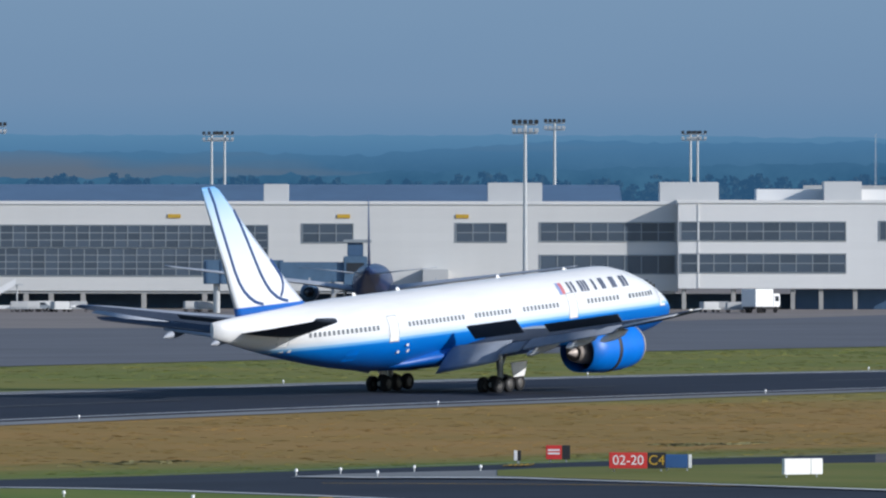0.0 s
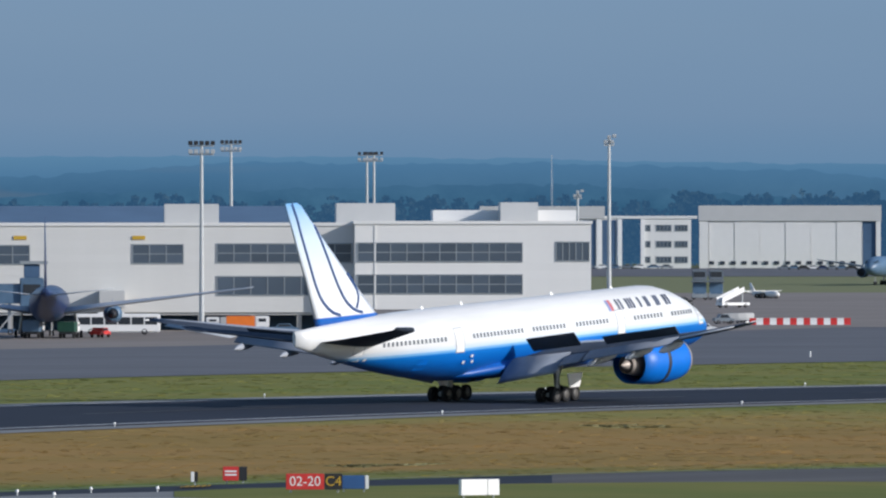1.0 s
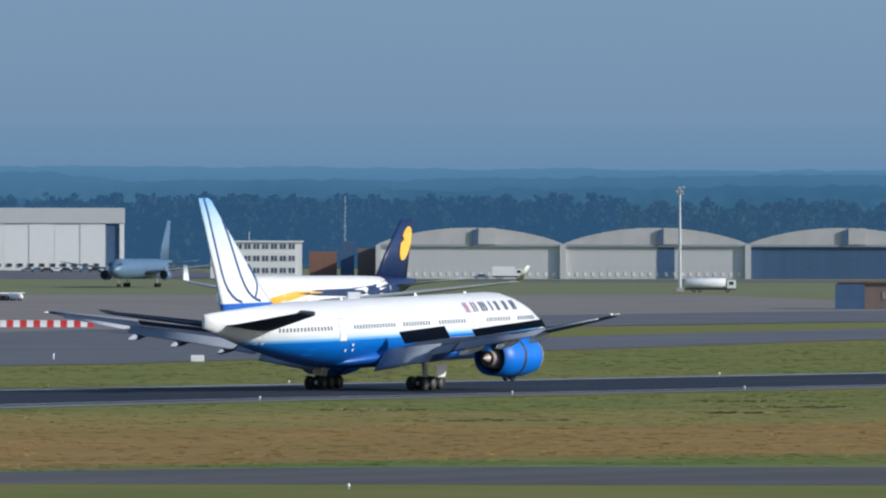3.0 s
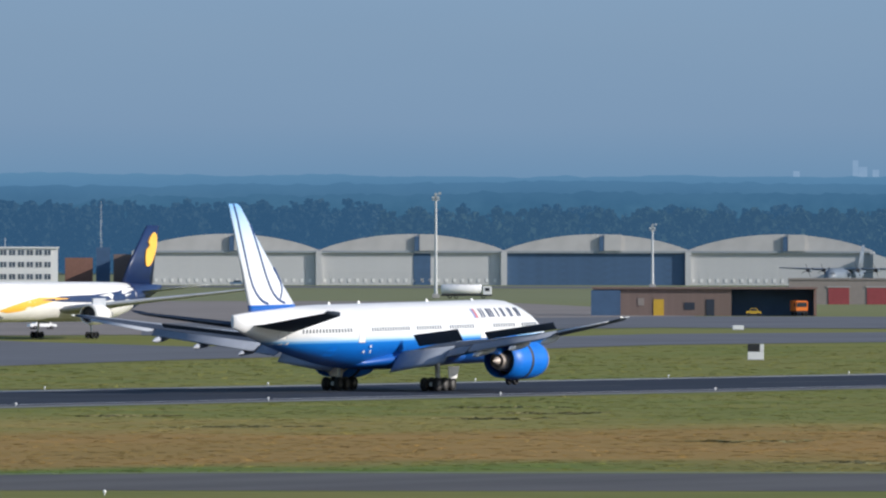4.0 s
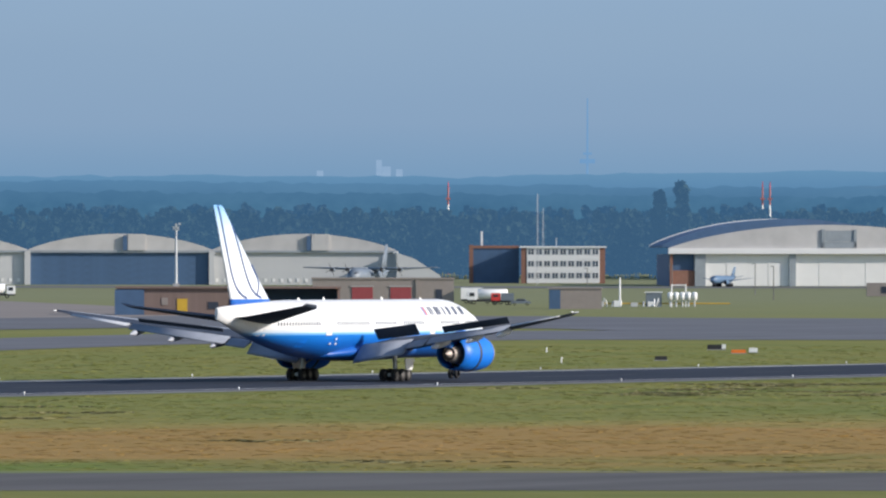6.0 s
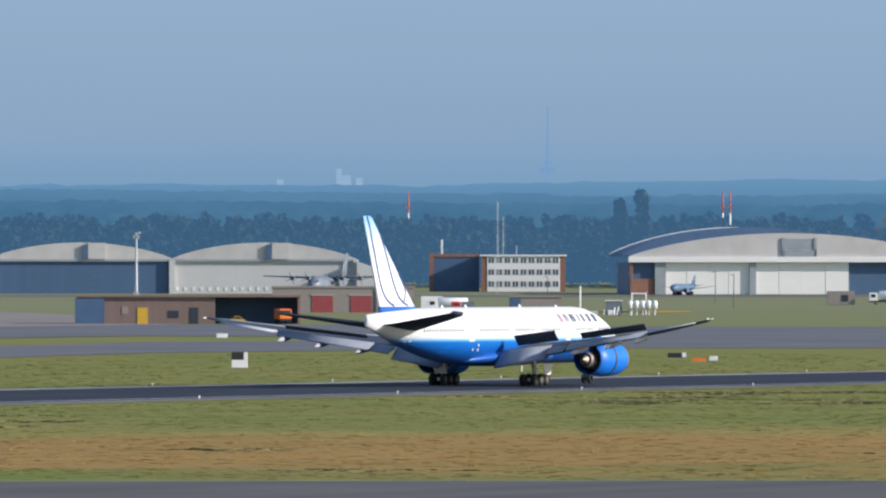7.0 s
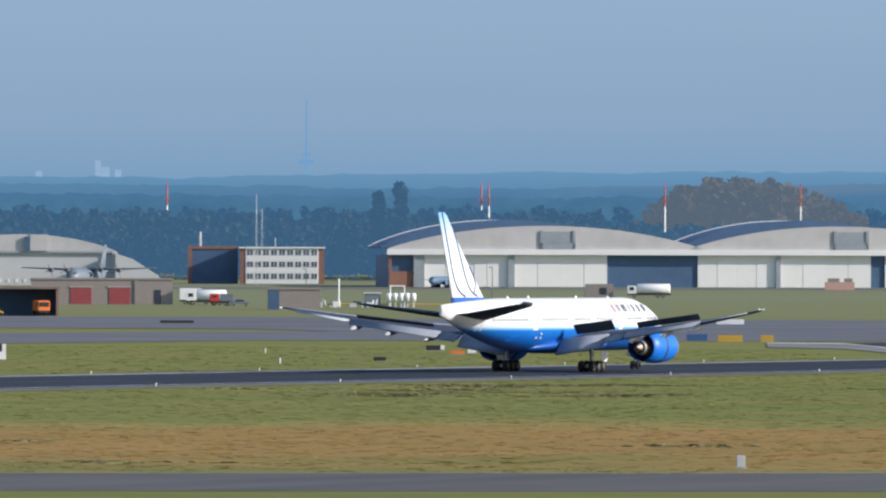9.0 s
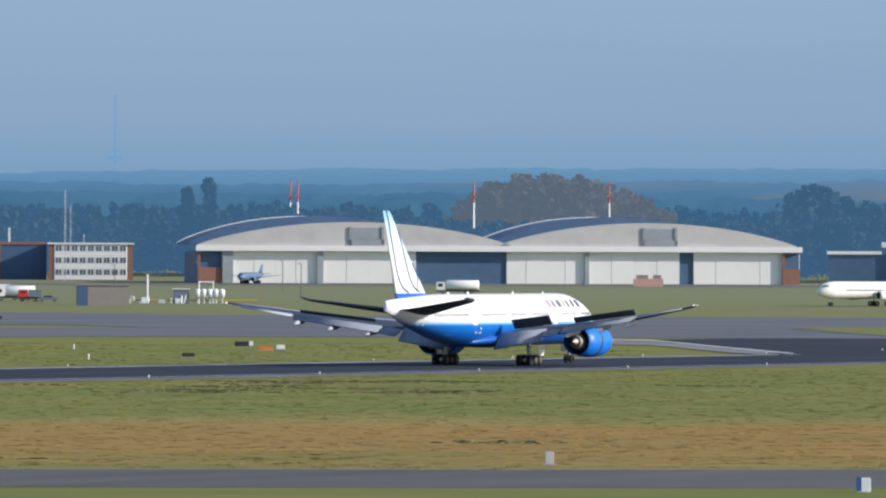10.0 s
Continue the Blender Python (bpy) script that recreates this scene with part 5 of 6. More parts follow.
def plane(name, label, category, m, length, span, dia, skin, tail, wing_mat, engine_mat, engines=(0.32,), fin_h=0.28, high=False, prop=False, winglet=False, tail_frac=0.0):
    """A smaller or farther aircraft in parts; nose towards +x, main wheels at the origin."""
    jet = thing(name, m, label, category)
    L, r = length, dia / 2
    zc = r * 1.84 if not high else r * 1.25
    nose, end = L * 0.5, -L * 0.5

    def ring(k, cut=0.0):
        x = nose - L * k
        w = r
        z = zc
        if k < 0.12:
            w = r * max(0.02, (1 - ((0.12 - k) / 0.12) ** 2.1)) ** 0.55
            z = zc - 0.25 * (r - w)
        if k > 0.66:
            q = (k - 0.66) / 0.34
            w = r * (1 - 0.9 * q ** 1.5)
            z = zc + 0.75 * r * q ** 1.5
        return [(x, w * math.cos(2 * math.pi * i / 20), z + w * math.sin(2 * math.pi * i / 20)) for i in range(20)]
    ks = [0, 0.006, 0.02, 0.045, 0.08, 0.12, 0.3, 0.5, 0.66, 0.74, 0.82, 0.9, 0.96, 1.0]
    if tail_frac:
        part("fuselage", loft(bmesh.new(), [ring(k) for k in ks if k <= tail_frac] + [ring(tail_frac)]), skin, jet)
        part("rear_fuselage", loft(bmesh.new(), [ring(tail_frac)] + [ring(k) for k in ks if k > tail_frac]), tail, jet)
    else:
        part("fuselage", loft(bmesh.new(), [ring(k) for k in ks]), skin, jet)
    fh = L * fin_h
    top = zc + r
    rings = []
    for q, le, te, th in ((-0.1, 0.22, 0.045, 0.5), (0.4, 0.16, 0.03, 0.35), (1.0, 0.075, 0.008, 0.12)):
        rings.append([(p[0], p[2], top + (fh - top) * q) for p in foil(end + L * le, end + L * te, 0, 0, th, 0, 8)])
    fin = part("fin", loft(bmesh.new(), rings), tail, jet)
    s2 = span / 2
    zw = zc - r * 0.55 if not high else zc + r * 0.95
    for side in (-1, 1):
        w = part("wing", loft(bmesh.new(), [foil(a * L, b * L, zw + dz * span, y * s2 * side, th * r, 0.02) for y, a, b, dz, th in
                 (((0.0, 0.14, -0.09, 0, 0.5), (0.3, 0.04, -0.085, 0.022, 0.3), (0.96, -0.13, -0.175, 0.062, 0.1), (1.0, -0.15, -0.18, 0.066, 0.04)) if not high else
                  ((0.0, 0.06, -0.09, 0, 0.4), (0.4, 0.05, -0.085, 0.0, 0.35), (0.97, 0.02, -0.055, 0.01, 0.15), (1.0, 0.0, -0.05, 0.01, 0.05)))]), wing_mat, jet)
        if winglet:
            part("winglet", loft(bmesh.new(), [foil(-0.15 * L, -0.18 * L, zw + 0.066 * span, s2 * side, 0.1), foil(-0.175 * L, -0.195 * L, zw + 0.066 * span + 2.4, (s2 + 0.9) * side, 0.05)]), PALEW, w)
        part("tailplane", loft(bmesh.new(), [foil(end + a * L, end + b * L, zc + z * r, y * span * 0.165 * side, th) for y, a, b, z, th in ((0.0, 0.17, 0.04, 0.45, 0.3), (1.0, 0.06, 0.015, 0.85, 0.1))]), wing_mat, jet)
        for e in engines:
            er = r * (0.5 if not prop else 0.28)
            ex = L * (0.10 - 0.13 * (e - 0.3))
            ez = zw + e * 0.06 * span - er * 0.85 if not high else zw - er * 0.4
            c = (ex, e * s2 * side, ez)
            en = part("engine", lathe(bmesh.new(), [(1.9 * er, 0.82 * er), (2.0 * er, 0.92 * er), (1.2 * er, 1.05 * er), (-0.6 * er, 1.0 * er), (-1.9 * er, 0.62 * er), (-1.7 * er, 0.5 * er)], True, 22, c), engine_mat, jet)
            part("fan", lathe(bmesh.new(), [(1.5 * er, 0.85 * er), (1.55 * er, 0.2 * er), (1.9 * er, 0.02)], True, 18, c), SOOT, en)
            part("nozzle", lathe(bmesh.new(), [(-1.5 * er, 0.55 * er), (-2.6 * er, 0.3 * er), (-3.0 * er, 0.05 * er)], True, 16, c), SOOT, en)
            if not high:
                part("pylon", boxed(c[0] - 1.5 * er, c[0] + 1.0 * er, c[1] - 0.12, c[1] + 0.12, c[2] + 0.7 * er, c[2] + 1.6 * er), wing_mat, en)
            if prop:
                bm = bmesh.new()
                for a in range(4):
                    d = Vector((0, math.cos(a * math.pi / 2 + 0.4), math.sin(a * math.pi / 2 + 0.4))) * 2.0
                    rod(bm, (c[0] + 2.1 * er, c[1], c[2]), (c[0] + 2.1 * er, c[1] + d.y, c[2] + d.z), 0.12, 0.05, 6)
                part("propeller", bm, SOOT, en)
        gear = part("main_gear", rod(bmesh.new(), (0, r * 1.6 * side, 0.5), (0, r * 1.4 * side, zc - r * 0.3), 0.16, 0.2), STEEL, jet)
        for dx in (-0.6, 0.6):
            for dy in (-0.45, 0.45):
                part("wheel", wheel_mesh(0.55, 0.4, 14), TYRE, gear, "", pose(dx, r * 1.6 * side + dy, 0.55, 0, 0, 90))
    ng = part("nose_gear", rod(bmesh.new(), (L * 0.40, 0, 0.4), (L * 0.40, 0, zc - r * 0.5), 0.12), STEEL, jet)
    for dy in (-0.25, 0.25):
        part("wheel", wheel_mesh(0.45, 0.28, 12), TYRE, ng, "", pose(L * 0.40, dy, 0.45, 0, 0, 90))
    # cockpit panes
    for side in (-1, 1):
        for i in range(3):
            k = 0.028 + 0.012 * i
            a0 = radians(38 - 4 * i)
            x = nose - L * k
            w = r * max(0.02, (1 - ((0.12 - k) / 0.12) ** 2.1)) ** 0.55
            z = zc - 0.25 * (r - w)
            p = [(x + dx * 0.006 * L, side * (w + 0.03) * math.cos(a), z + (w + 0.03) * math.sin(a)) for dx, a in ((1, a0), (-1, a0), (-1, a0 + 0.35), (1, a0 + 0.35))]
            part("cockpit_window", plate(*p, 0.03), PANE, jet)
    return jet


def facing(az, r, right, towards, up=0.0):
    """A pose whose nose points by shares to the right and towards the camera."""
    a = radians(az)
    d = right * Vector((math.cos(a), -math.sin(a))) + towards * Vector((-math.sin(a), -math.cos(a)))
    x, y = polar(az, r)
    return pose(x, y, rise(x, y) + 0.07 + up, 0, 0, math.degrees(math.atan2(d.y, d.x)))


def taxiing_jet():
    j = plane("taxiing_airliner", "white and navy airliner with golden swoosh taxiing beyond the runway", "airliner", facing(59.91, 1650, -0.5, 0.86), 60.0, 60.3, 6.2, PALEW, NAVY, WINGGREY, PALEW, (0.31,), 0.295, False, False, True, 0.80)
    # golden disc on the fin, and flank swooshes
    for side in (-1, 1):
        bm = bmesh.new()
        c = Vector((-26.6, 0.30 * side, 13.9))
        ring = []
        for i in range(28):
            a = 2 * math.pi * i / 28
            u, v = math.cos(a) * 1.5, math.sin(a) * 2.7
            if -0.5 < a - 0.15 < 0.45 and i % 2:
                u *= 0.45
            ring.append(c + Vector((u - v * 0.42, -side * 0.022 * v, v)))
        inn = Vector((0, -0.2 * side, 0))
        part("fin_badge", loft(bm, [ring, [p + inn for p in ring]], smooth=False), GOLD, j, "golden feather-edged oval on the fin")

        def swoosh(pts, mat, name, label):
            bm = bmesh.new()
            last = None
            for x, z0, z1 in pts:
                row = []
                for i in range(4):
                    z = z0 + (z1 - z0) * i / 3
                    k = 0.5 - x / 60.0
                    w = 3.1
                    if k < 0.12:
                        w = 3.1 * max(0.02, (1 - ((0.12 - k) / 0.12) ** 2.1)) ** 0.55
                    if k > 0.66:
                        w = 3.1 * (1 - 0.9 * ((k - 0.66) / 0.34) ** 1.5)
                    zc = 5.704 + (2.33 * ((k - 0.66) / 0.34) ** 1.5 if k > 0.66 else 0)
                    h = max(-0.97, min(0.97, (z - zc) / w))
                    row.append(bm.verts.new((x, side * (w * math.sqrt(1 - h * h) + 0.04), z)))
                if last:
                    for i in range(3):
                        bm.faces.new((last[i], row[i], row[i + 1], last[i + 1]))
                last = row
            part(name, bm, mat, j, label)
        swoosh([(24.5, 4.3, 4.4), (22, 4.0, 5.0), (18, 4.3, 5.7), (13, 5.2, 6.4), (8, 5.9, 6.4), (4, 6.2, 6.25)], GOLD, "swoosh", "golden yellow flank swoosh")
        swoosh([(12, 6.0, 6.05), (6, 5.7, 6.6), (-4, 5.6, 6.8), (-12, 5.4, 7.3), (-18, 5.6, 8.1)], NAVY, "swoosh", "navy flank band")
        swoosh([(27.5, 3.6, 4.1), (25, 3.3, 3.9), (22, 3.0, 3.3)], NAVY, "swoosh", "navy chin patch")
    return j


TAXIING = taxiing_jet()
plane("parked_airliner", "dark blue airliner parked nose-in at the pier", "airliner", facing(54.27, 1545, 0.02, -1.0), 58, 60, 5.4, NAVY, NAVY, WINGGREY, SLATE, (0.31,), 0.30)
plane("parked_airliner", "slate-blue airliner parked before the far hangars", "airliner", facing(58.88, 2640, -0.27, 0.96), 54, 47.6, 5.0, SLATE, SLATE, DULL, SLATE, (0.32,), 0.31)
plane("transport_aircraft", "dull grey four-propeller transport parked by the hangars", "aircraft", facing(64.02, 2950, -0.35, 0.94), 29.8, 40.4, 4.3, DULL, DULL, DULL, DULL, (0.25, 0.5), 0.39, True, True)
plane("business_jet", "small blue business jet before the great hangar", "aircraft", facing(65.94, 2920, -0.45, 0.9), 15, 16, 2.2, SLATE, SLATE, SLATE, SLATE, (0.22,), 0.37)
ARRIVING = plane("regional_airliner", "white airliner with a green flank line taxiing in", "airliner", facing(69.36, 2246, -0.80, 0.60), 34, 34, 3.7, PALEW, PALEW, WINGGREY, PALEW, (0.32,), 0.33)
for side in (-1, 1):
    part("flank_line", boxed(-8, 11, 1.87 * side - 0.03, 1.87 * side + 0.03, 3.3, 3.6), GREENP, ARRIVING, "green flank line")
plane("light_aircraft", "small white high-wing light aircraft on the apron", "aircraft", facing(58.15, 2230, 0.7, 0.7), 9, 10.8, 1.4, PALEW, PALEW, PALEW, PALEW, (), 0.36, True)


# ---- passenger bridge ----
def passenger_bridge(az, r):
    b = thing("passenger_bridge", at(az, r), "dark blue passenger bridge reaching the parked airliner", "passenger bridge")
    outer = part("outer_tunnel", boxed(-17.0, -5.0, 0, 3.2, 4.4, 8.0, 0.08), SLATE, b, "blue outer tunnel")
    part("inner_tunnel", boxed(-5.2, 4.2, 0.25, 2.95, 4.7, 7.7, 0.08), SLATE, b, "blue inner tunnel")
    for x in range(6):
        part("rib", boxed(-16.6 + 2.2 * x, -16.35 + 2.2 * x, -0.12, -0.005, 4.5, 7.9), NAVYW, outer)
    part("cab", boxed(4.0, 7.6, -0.3, 3.5, 4.2, 8.6, 0.15), SLATE, b, "dark blue bridge cab")
    part("cab_tower", boxed(4.6, 7.0, 0.4, 2.8, 8.6, 10.6, 0.08), NAVYW, b, "dark machinery tower")
    part("tower_roof", boxed(4.0, 8.2, 0.0, 3.2, 10.6, 11.1, 0.05), FRAME, b)
    part("cab_window", boxed(4.5, 7.1, -0.36, -0.31, 6.0, 7.6), PANE, b)
    for x in (-0.6, 2.2):
        part("leg", boxed(x, x + 0.5, 1.3, 1.8, 0.5, 4.7, 0.04), GALV, b)
    part("bogie", boxed(-1.4, 3.4, 0.9, 2.2, 0.35, 0.9, 0.06), NAVYW, b)
    part("service_stair", plate((3.9, -0.2, 4.4), (3.9, -1.1, 4.4), (0.4, -1.1, 0.2), (0.4, -0.2, 0.2), 0.2), GALV, b)
    part("support_column", rod(bmesh.new(), (-15.0, 1.6, 0), (-15.0, 1.6, 4.4), 0.5, None, 12), GALV, b)
    wheels(b, (-0.6, 2.6), 1.2, 0.45)


# ---- vehicles ----
def wheels(parent, xs, half, r):
    me = mesh(wheel_mesh(r, 0.3, 14), "wheel", TYRE)
    for x in xs:
        for s in (-1, 1):
            w = new("wheel", me)
            w.parent, w.matrix_basis = parent, pose(x, s * half, r, 0, 0, 90)


def car(m, mat, label, L=4.4, h=1.45):
    c = thing("car", m, label, "car", "parked cars")
    body = [(-L / 2, 0.45), (-L / 2 + 0.05, 0.95), (-L * 0.30, 1.0), (-L * 0.20, h), (L * 0.18, h), (L * 0.30, 0.98), (L / 2 - 0.1, 0.85), (L / 2, 0.45)]
    part("body", loft(bmesh.new(), [[(x, y, z) for x, z in body] for y in (-0.85, 0.85)], smooth=False), mat, c)
    for s in (-1, 1):
        part("side_window", plate((-L * 0.24, 0.87 * s, 1.02), (L * 0.24, 0.87 * s, 1.02), (L * 0.15, 0.87 * s, h - 0.1), (-L * 0.17, 0.87 * s, h - 0.1), 0.03), PANE, c)
    wheels(c, (-L * 0.31, L * 0.31), 0.78, 0.32)
    return c


def truck(m, mat, load, label, L=8.0, h=3.2, name="truck", tank=False):
    c = thing(name, m, label, "truck", "airport vehicles")
    part("chassis", boxed(-L / 2, L / 2, -1.0, 1.0, 0.6, 0.95), BLACK, c)
    cab = part("cab", boxed(L / 2 - 2.1, L / 2, -1.2, 1.2, 0.9, min(h, 2.9), 0.12), mat, c)
    part("windscreen", boxed(L / 2 + 0.003, L / 2 + 0.03, -1.0, 1.0, 1.7, min(h, 2.9) - 0.3), PANE, cab)
    for s in (-1, 1):
        part("side_window", boxed(L / 2 - 1.6, L / 2 - 0.5, 1.203 * s - 0.02, 1.203 * s + 0.02, 1.75, min(h, 2.9) - 0.35), PANE, cab)
    if tank:
        part("tank", lathe(bmesh.new(), [(-L / 2 + 0.1, 0.2), (-L / 2 + 0.15, 1.0), (-L / 2 + 0.4, 1.2), (L / 2 - 2.6, 1.2), (L / 2 - 2.35, 1.0), (L / 2 - 2.3, 0.2)], True, 20, (0, 0, 2.15)), load, c, "rounded tank")
        part("walkway", boxed(-L / 2 + 0.5, L / 2 - 2.8, -0.4, 0.4, 3.32, 3.42), GALV, c)
    else:
        part("box_body", boxed(-L / 2, L / 2 - 2.2, -1.25, 1.25, 0.96, h, 0.05), load, c)
    wheels(c, (-L * 0.32, -L * 0.2, L * 0.34), 1.0, 0.5)
    return c


def bus(m, label):
    c = thing("bus", m, label, "bus", "airport vehicles")
    part("body", boxed(-6.4, 6.4, -1.4, 1.4, 0.35, 3.1, 0.15), WHITE, c)
    for s in (-1, 1):
        for i in range(6):
            part("window", boxed(-5.9 + i * 2.0, -4.1 + i * 2.0, 1.405 * s - 0.02, 1.405 * s + 0.02, 1.5, 2.6), PANE, c)
    part("roof_unit", boxed(-3, 1, -0.9, 0.9, 3.1, 3.35, 0.08), WHITE, c)
    wheels(c, (-4, 4), 1.25, 0.48)


def stairs(m, label, h=4.6):
    c = thing("boarding_stairs", m, label, "boarding stairs", "airport vehicles")
    part("chassis", boxed(-3.4, 3.4, -1.0, 1.0, 0.45, 0.95), WHITE, c)
    wheels(c, (-2.4, 2.4), 0.9, 0.4)
    n = 12
    for i in range(n):
        part("step", boxed(-3.2 + i * 0.45, -2.7 + i * 0.45, -0.8, 0.8, 0.95 + i * (h - 1.4) / n, 1.05 + i * (h - 1.4) / n), GALV, c)
    for s in (-1, 1):
        part("side_panel", plate((-3.3, 0.85 * s, 0.95), (2.2, 0.85 * s, h - 0.6), (2.2, 0.85 * s, h + 0.4), (-3.3, 0.85 * s, 1.95), 0.05), WHITE, c, "white side panel")
    part("landing", boxed(2.1, 3.4, -0.9, 0.9, h - 0.6, h - 0.45), GALV, c)
    part("prop", rod(bmesh.new(), (2.4, 0, 0.9), (2.4, 0, h - 0.6), 0.12), GALV, c)


def dollies(m, label, n=4):
    c = thing("baggage_dolly", m, label, "baggage dolly", "airport vehicles")
    part("platform", boxed(-1.6, 1.6, -0.8, 0.8, 0.45, 0.6, 0.03), GALV, c)
    part("load", boxed(-1.4, 1.3, -0.7, 0.7, 0.61, 1.6, 0.1), GREYC, c)
    wheels(c, (-1.1, 1.1), 0.7, 0.22)


def place(az, r, turn=0.0):
    return at(az, r, 0.07, turn)


passenger_bridge(53.97, 1585)
# under and before the pier
bus(place(54.645, 1585), "white airport bus beside the parked airliner")
truck(place(56.38, 1590, 60), WHITE, WHITE, "white box truck before the pier", 7.5, 3.6)
for az, turn, mat, lab in ((51.76, 0, WHITE, "white car under the pier"), (52.46, 20, DULL, "grey car under the pier"), (51.45, 0, WHITE, "white car under the pier"), (57.70, 30, WHITE, "white pickup-like car by the barrier"), (57.82, 0, WHITE, "white car by the barrier"), (57.45, 40, DULL, "dark grey car by the barrier"), (55.55, 0, SLATE, "blue car before the pier")):
    car(place(az, 1600, turn), mat, lab)
stairs(place(52.26, 1600), "white mobile boarding stairs under the pier")
for i, az in enumerate((52.36, 52.42, 52.50, 52.58, 52.68, 53.3, 53.36, 56.10, 56.16, 56.24)):
    dollies(place(az, 1595 + 3 * (i % 3), 10 * (i % 4)), "grey baggage dolly with load near the pier")
truck(place(55.35, 1600), WHITE, ORANGE, "white truck with an orange load by the pier", 6.5, 2.6)
truck(place(55.23, 1605, 180), WHITE, GREYC, "white and grey service truck by the pier", 6.0, 2.4)
truck(place(54.38, 1540, 80), WHITE, GREENP, "small white and green service truck", 5.0, 2.4)
truck(place(54.19, 1540, 80), WHITE, SLATE, "white service truck under the parked airliner", 5.0, 2.6)
car(place(54.55, 1548, 70), REDP, "red tow car under the wing")
# red and white barrier
for i, (az, r) in enumerate([(57.11 + k * 0.0372, 1690) for k in range(11)] + [(58.09 + k * 0.0365, 1716) for k in range(15)]):
    b = thing("barrier_block", place(az, r), ("red" if i % 2 else "white") + " plastic barrier block on the apron", "barrier", "row of barrier blocks")
    part("block", loft(bmesh.new(), [[(-0.53, -0.3, 0), (0.53, -0.3, 0), (0.53, 0.3, 0), (-0.53, 0.3, 0)], [(-0.53, -0.14, 0.55), (0.53, -0.14, 0.55), (0.53, 0.14, 0.55), (-0.53, 0.14, 0.55)], [(-0.53, -0.12, 1.1), (0.53, -0.12, 1.1), (0.53, 0.12, 1.1), (-0.53, 0.12, 1.1)]], smooth=False), REDP if i % 2 else WHITE, b)
# tugs, vans and dollies behind the barriers
for az, r, mat, lab, ln, hh in ((57.22, 1765, DULL, "grey tow tug behind the barrier", 3.6, 1.5), (57.60, 1770, SLATE, "dark blue van on the apron", 5.0, 2.1), (57.93, 1730, DULL, "grey tow tug beside the barrier", 3.4, 1.6),
                            (57.30, 2080, BLACK, "dark van on the far apron", 5.2, 2.2), (57.42, 2090, DULL, "grey van on the far apron", 5.0, 2.2), (57.55, 2080, SLATE, "blue van on the far apron", 4.6, 2.0), (57.70, 2085, BLACK, "dark car on the far apron", 4.4, 1.5)):
    car(place(az, r, 15), mat, lab, ln, hh)
for i, az in enumerate((57.97, 58.01, 58.05, 57.50, 57.54, 57.65)):
    dollies(place(az, 1740 + 4 * (i % 3), 12 * i), "grey baggage dolly with load behind the barrier")
# loaders on the apron
for az in (57.80, 57.89):
    c = thing("cargo_loader", place(az, 2200), "dark scissor-lift cargo loader on the apron", "cargo loader", "airport vehicles")
    part("chassis", boxed(-1.6, 1.6, -3, 3, 0.4, 1.2, 0.08), FRAME, c)
    part("platform", boxed(-1.7, 1.7, -3.2, 3.2, 3.6, 4.0, 0.05), DULL, c)
    part("lift_housing", boxed(-1.4, 1.4, -2.2, 2.6, 1.21, 3.59, 0.05), SLATE, c, "dark lift housing")
    part("cabin", boxed(-1.5, 1.5, -3.3, -1.5, 4.05, 6.2, 0.12), DULL, c)
    part("cabin_window", boxed(-1.2, 1.2, -3.36, -3.31, 4.7, 5.8), PANE, c)
    for s in (-1, 1):
        part("scissor_arm", rod(rod(bmesh.new(), (1.3 * s, -2.4, 1.2), (1.3 * s, 2.4, 3.6), 0.16), (1.3 * s, 2.4, 1.2), (1.3 * s, -2.4, 3.6), 0.16), FRAME, c)
    wheels(c, (-1.2, 1.2), 1.5, 0.45)
stairs(place(57.98, 2020, 40), "grey mobile stairs on the apron", 3.6)
car(place(59.66, 1780, 20), WHITE, "white van taxi-side on the apron", 4.8, 1.9)
for i in range(9):
    car(place(58.26 + 0.052 * i, 3300), (DULL, SLATE, BLACK, WHITE, NAVY)[i % 5], "parked car before the white hangar")
for i in range(7):
    car(place(57.2 + 0.07 * i, 3350), (DULL, WHITE, SLATE)[i % 3], "parked car before the annex")
# tankers and trucks farther right
truck(place(61.96, 2480), WHITE, WHITE, "white fuel tanker on the far apron", 12.0, 3.4, "tanker_truck", True)
truck(place(64.66, 2310, 180), WHITE, WHITE, "white fuel tanker beside the garage", 9.0, 3.4, "tanker_truck", True)
truck(place(64.60, 2330), WHITE, WHITE, "white box truck beside the garage", 7.0, 3.5)
truck(place(64.74, 2290, 180), REDP, DULL, "small red truck beside the garage", 5.0, 2.6)
car(place(64.84, 2280), DULL, "dark grey car beside the garage")
truck(place(63.765, 2046, -80), ORANGE, ORANGE, "bright orange truck parked in the carport", 6.0, 2.9)
car(place(63.52, 2040), YELLOW, "yellow service car at the carport", 3.0, 1.5)
truck(place(60.86, 2960), WHITE, WHITE, "white truck before the arched hangar", 8.5, 3.6)
car(place(60.72, 2960), SLATE, "blue car before the arched hangar")
truck(place(67.06, 2560, 180), WHITE, WHITE, "white fuel tanker before the great hangar", 10.5, 3.6, "tanker_truck", True)
k = thing("container", place(66.79, 2560), "beige site container beside the tanker", "container")
part("box", boxed(-3.4, 3.4, 0, 2.5, 0, 3.3, 0.05), TAUPE, k)
part("door", boxed(0.2, 1.8, -0.08, -0.01, 0.8, 2.4), DARK, k)
part("end_panel", boxed(-3.45, -3.41, 0.1, 2.4, 0.1, 3.2), NAVYW, k)
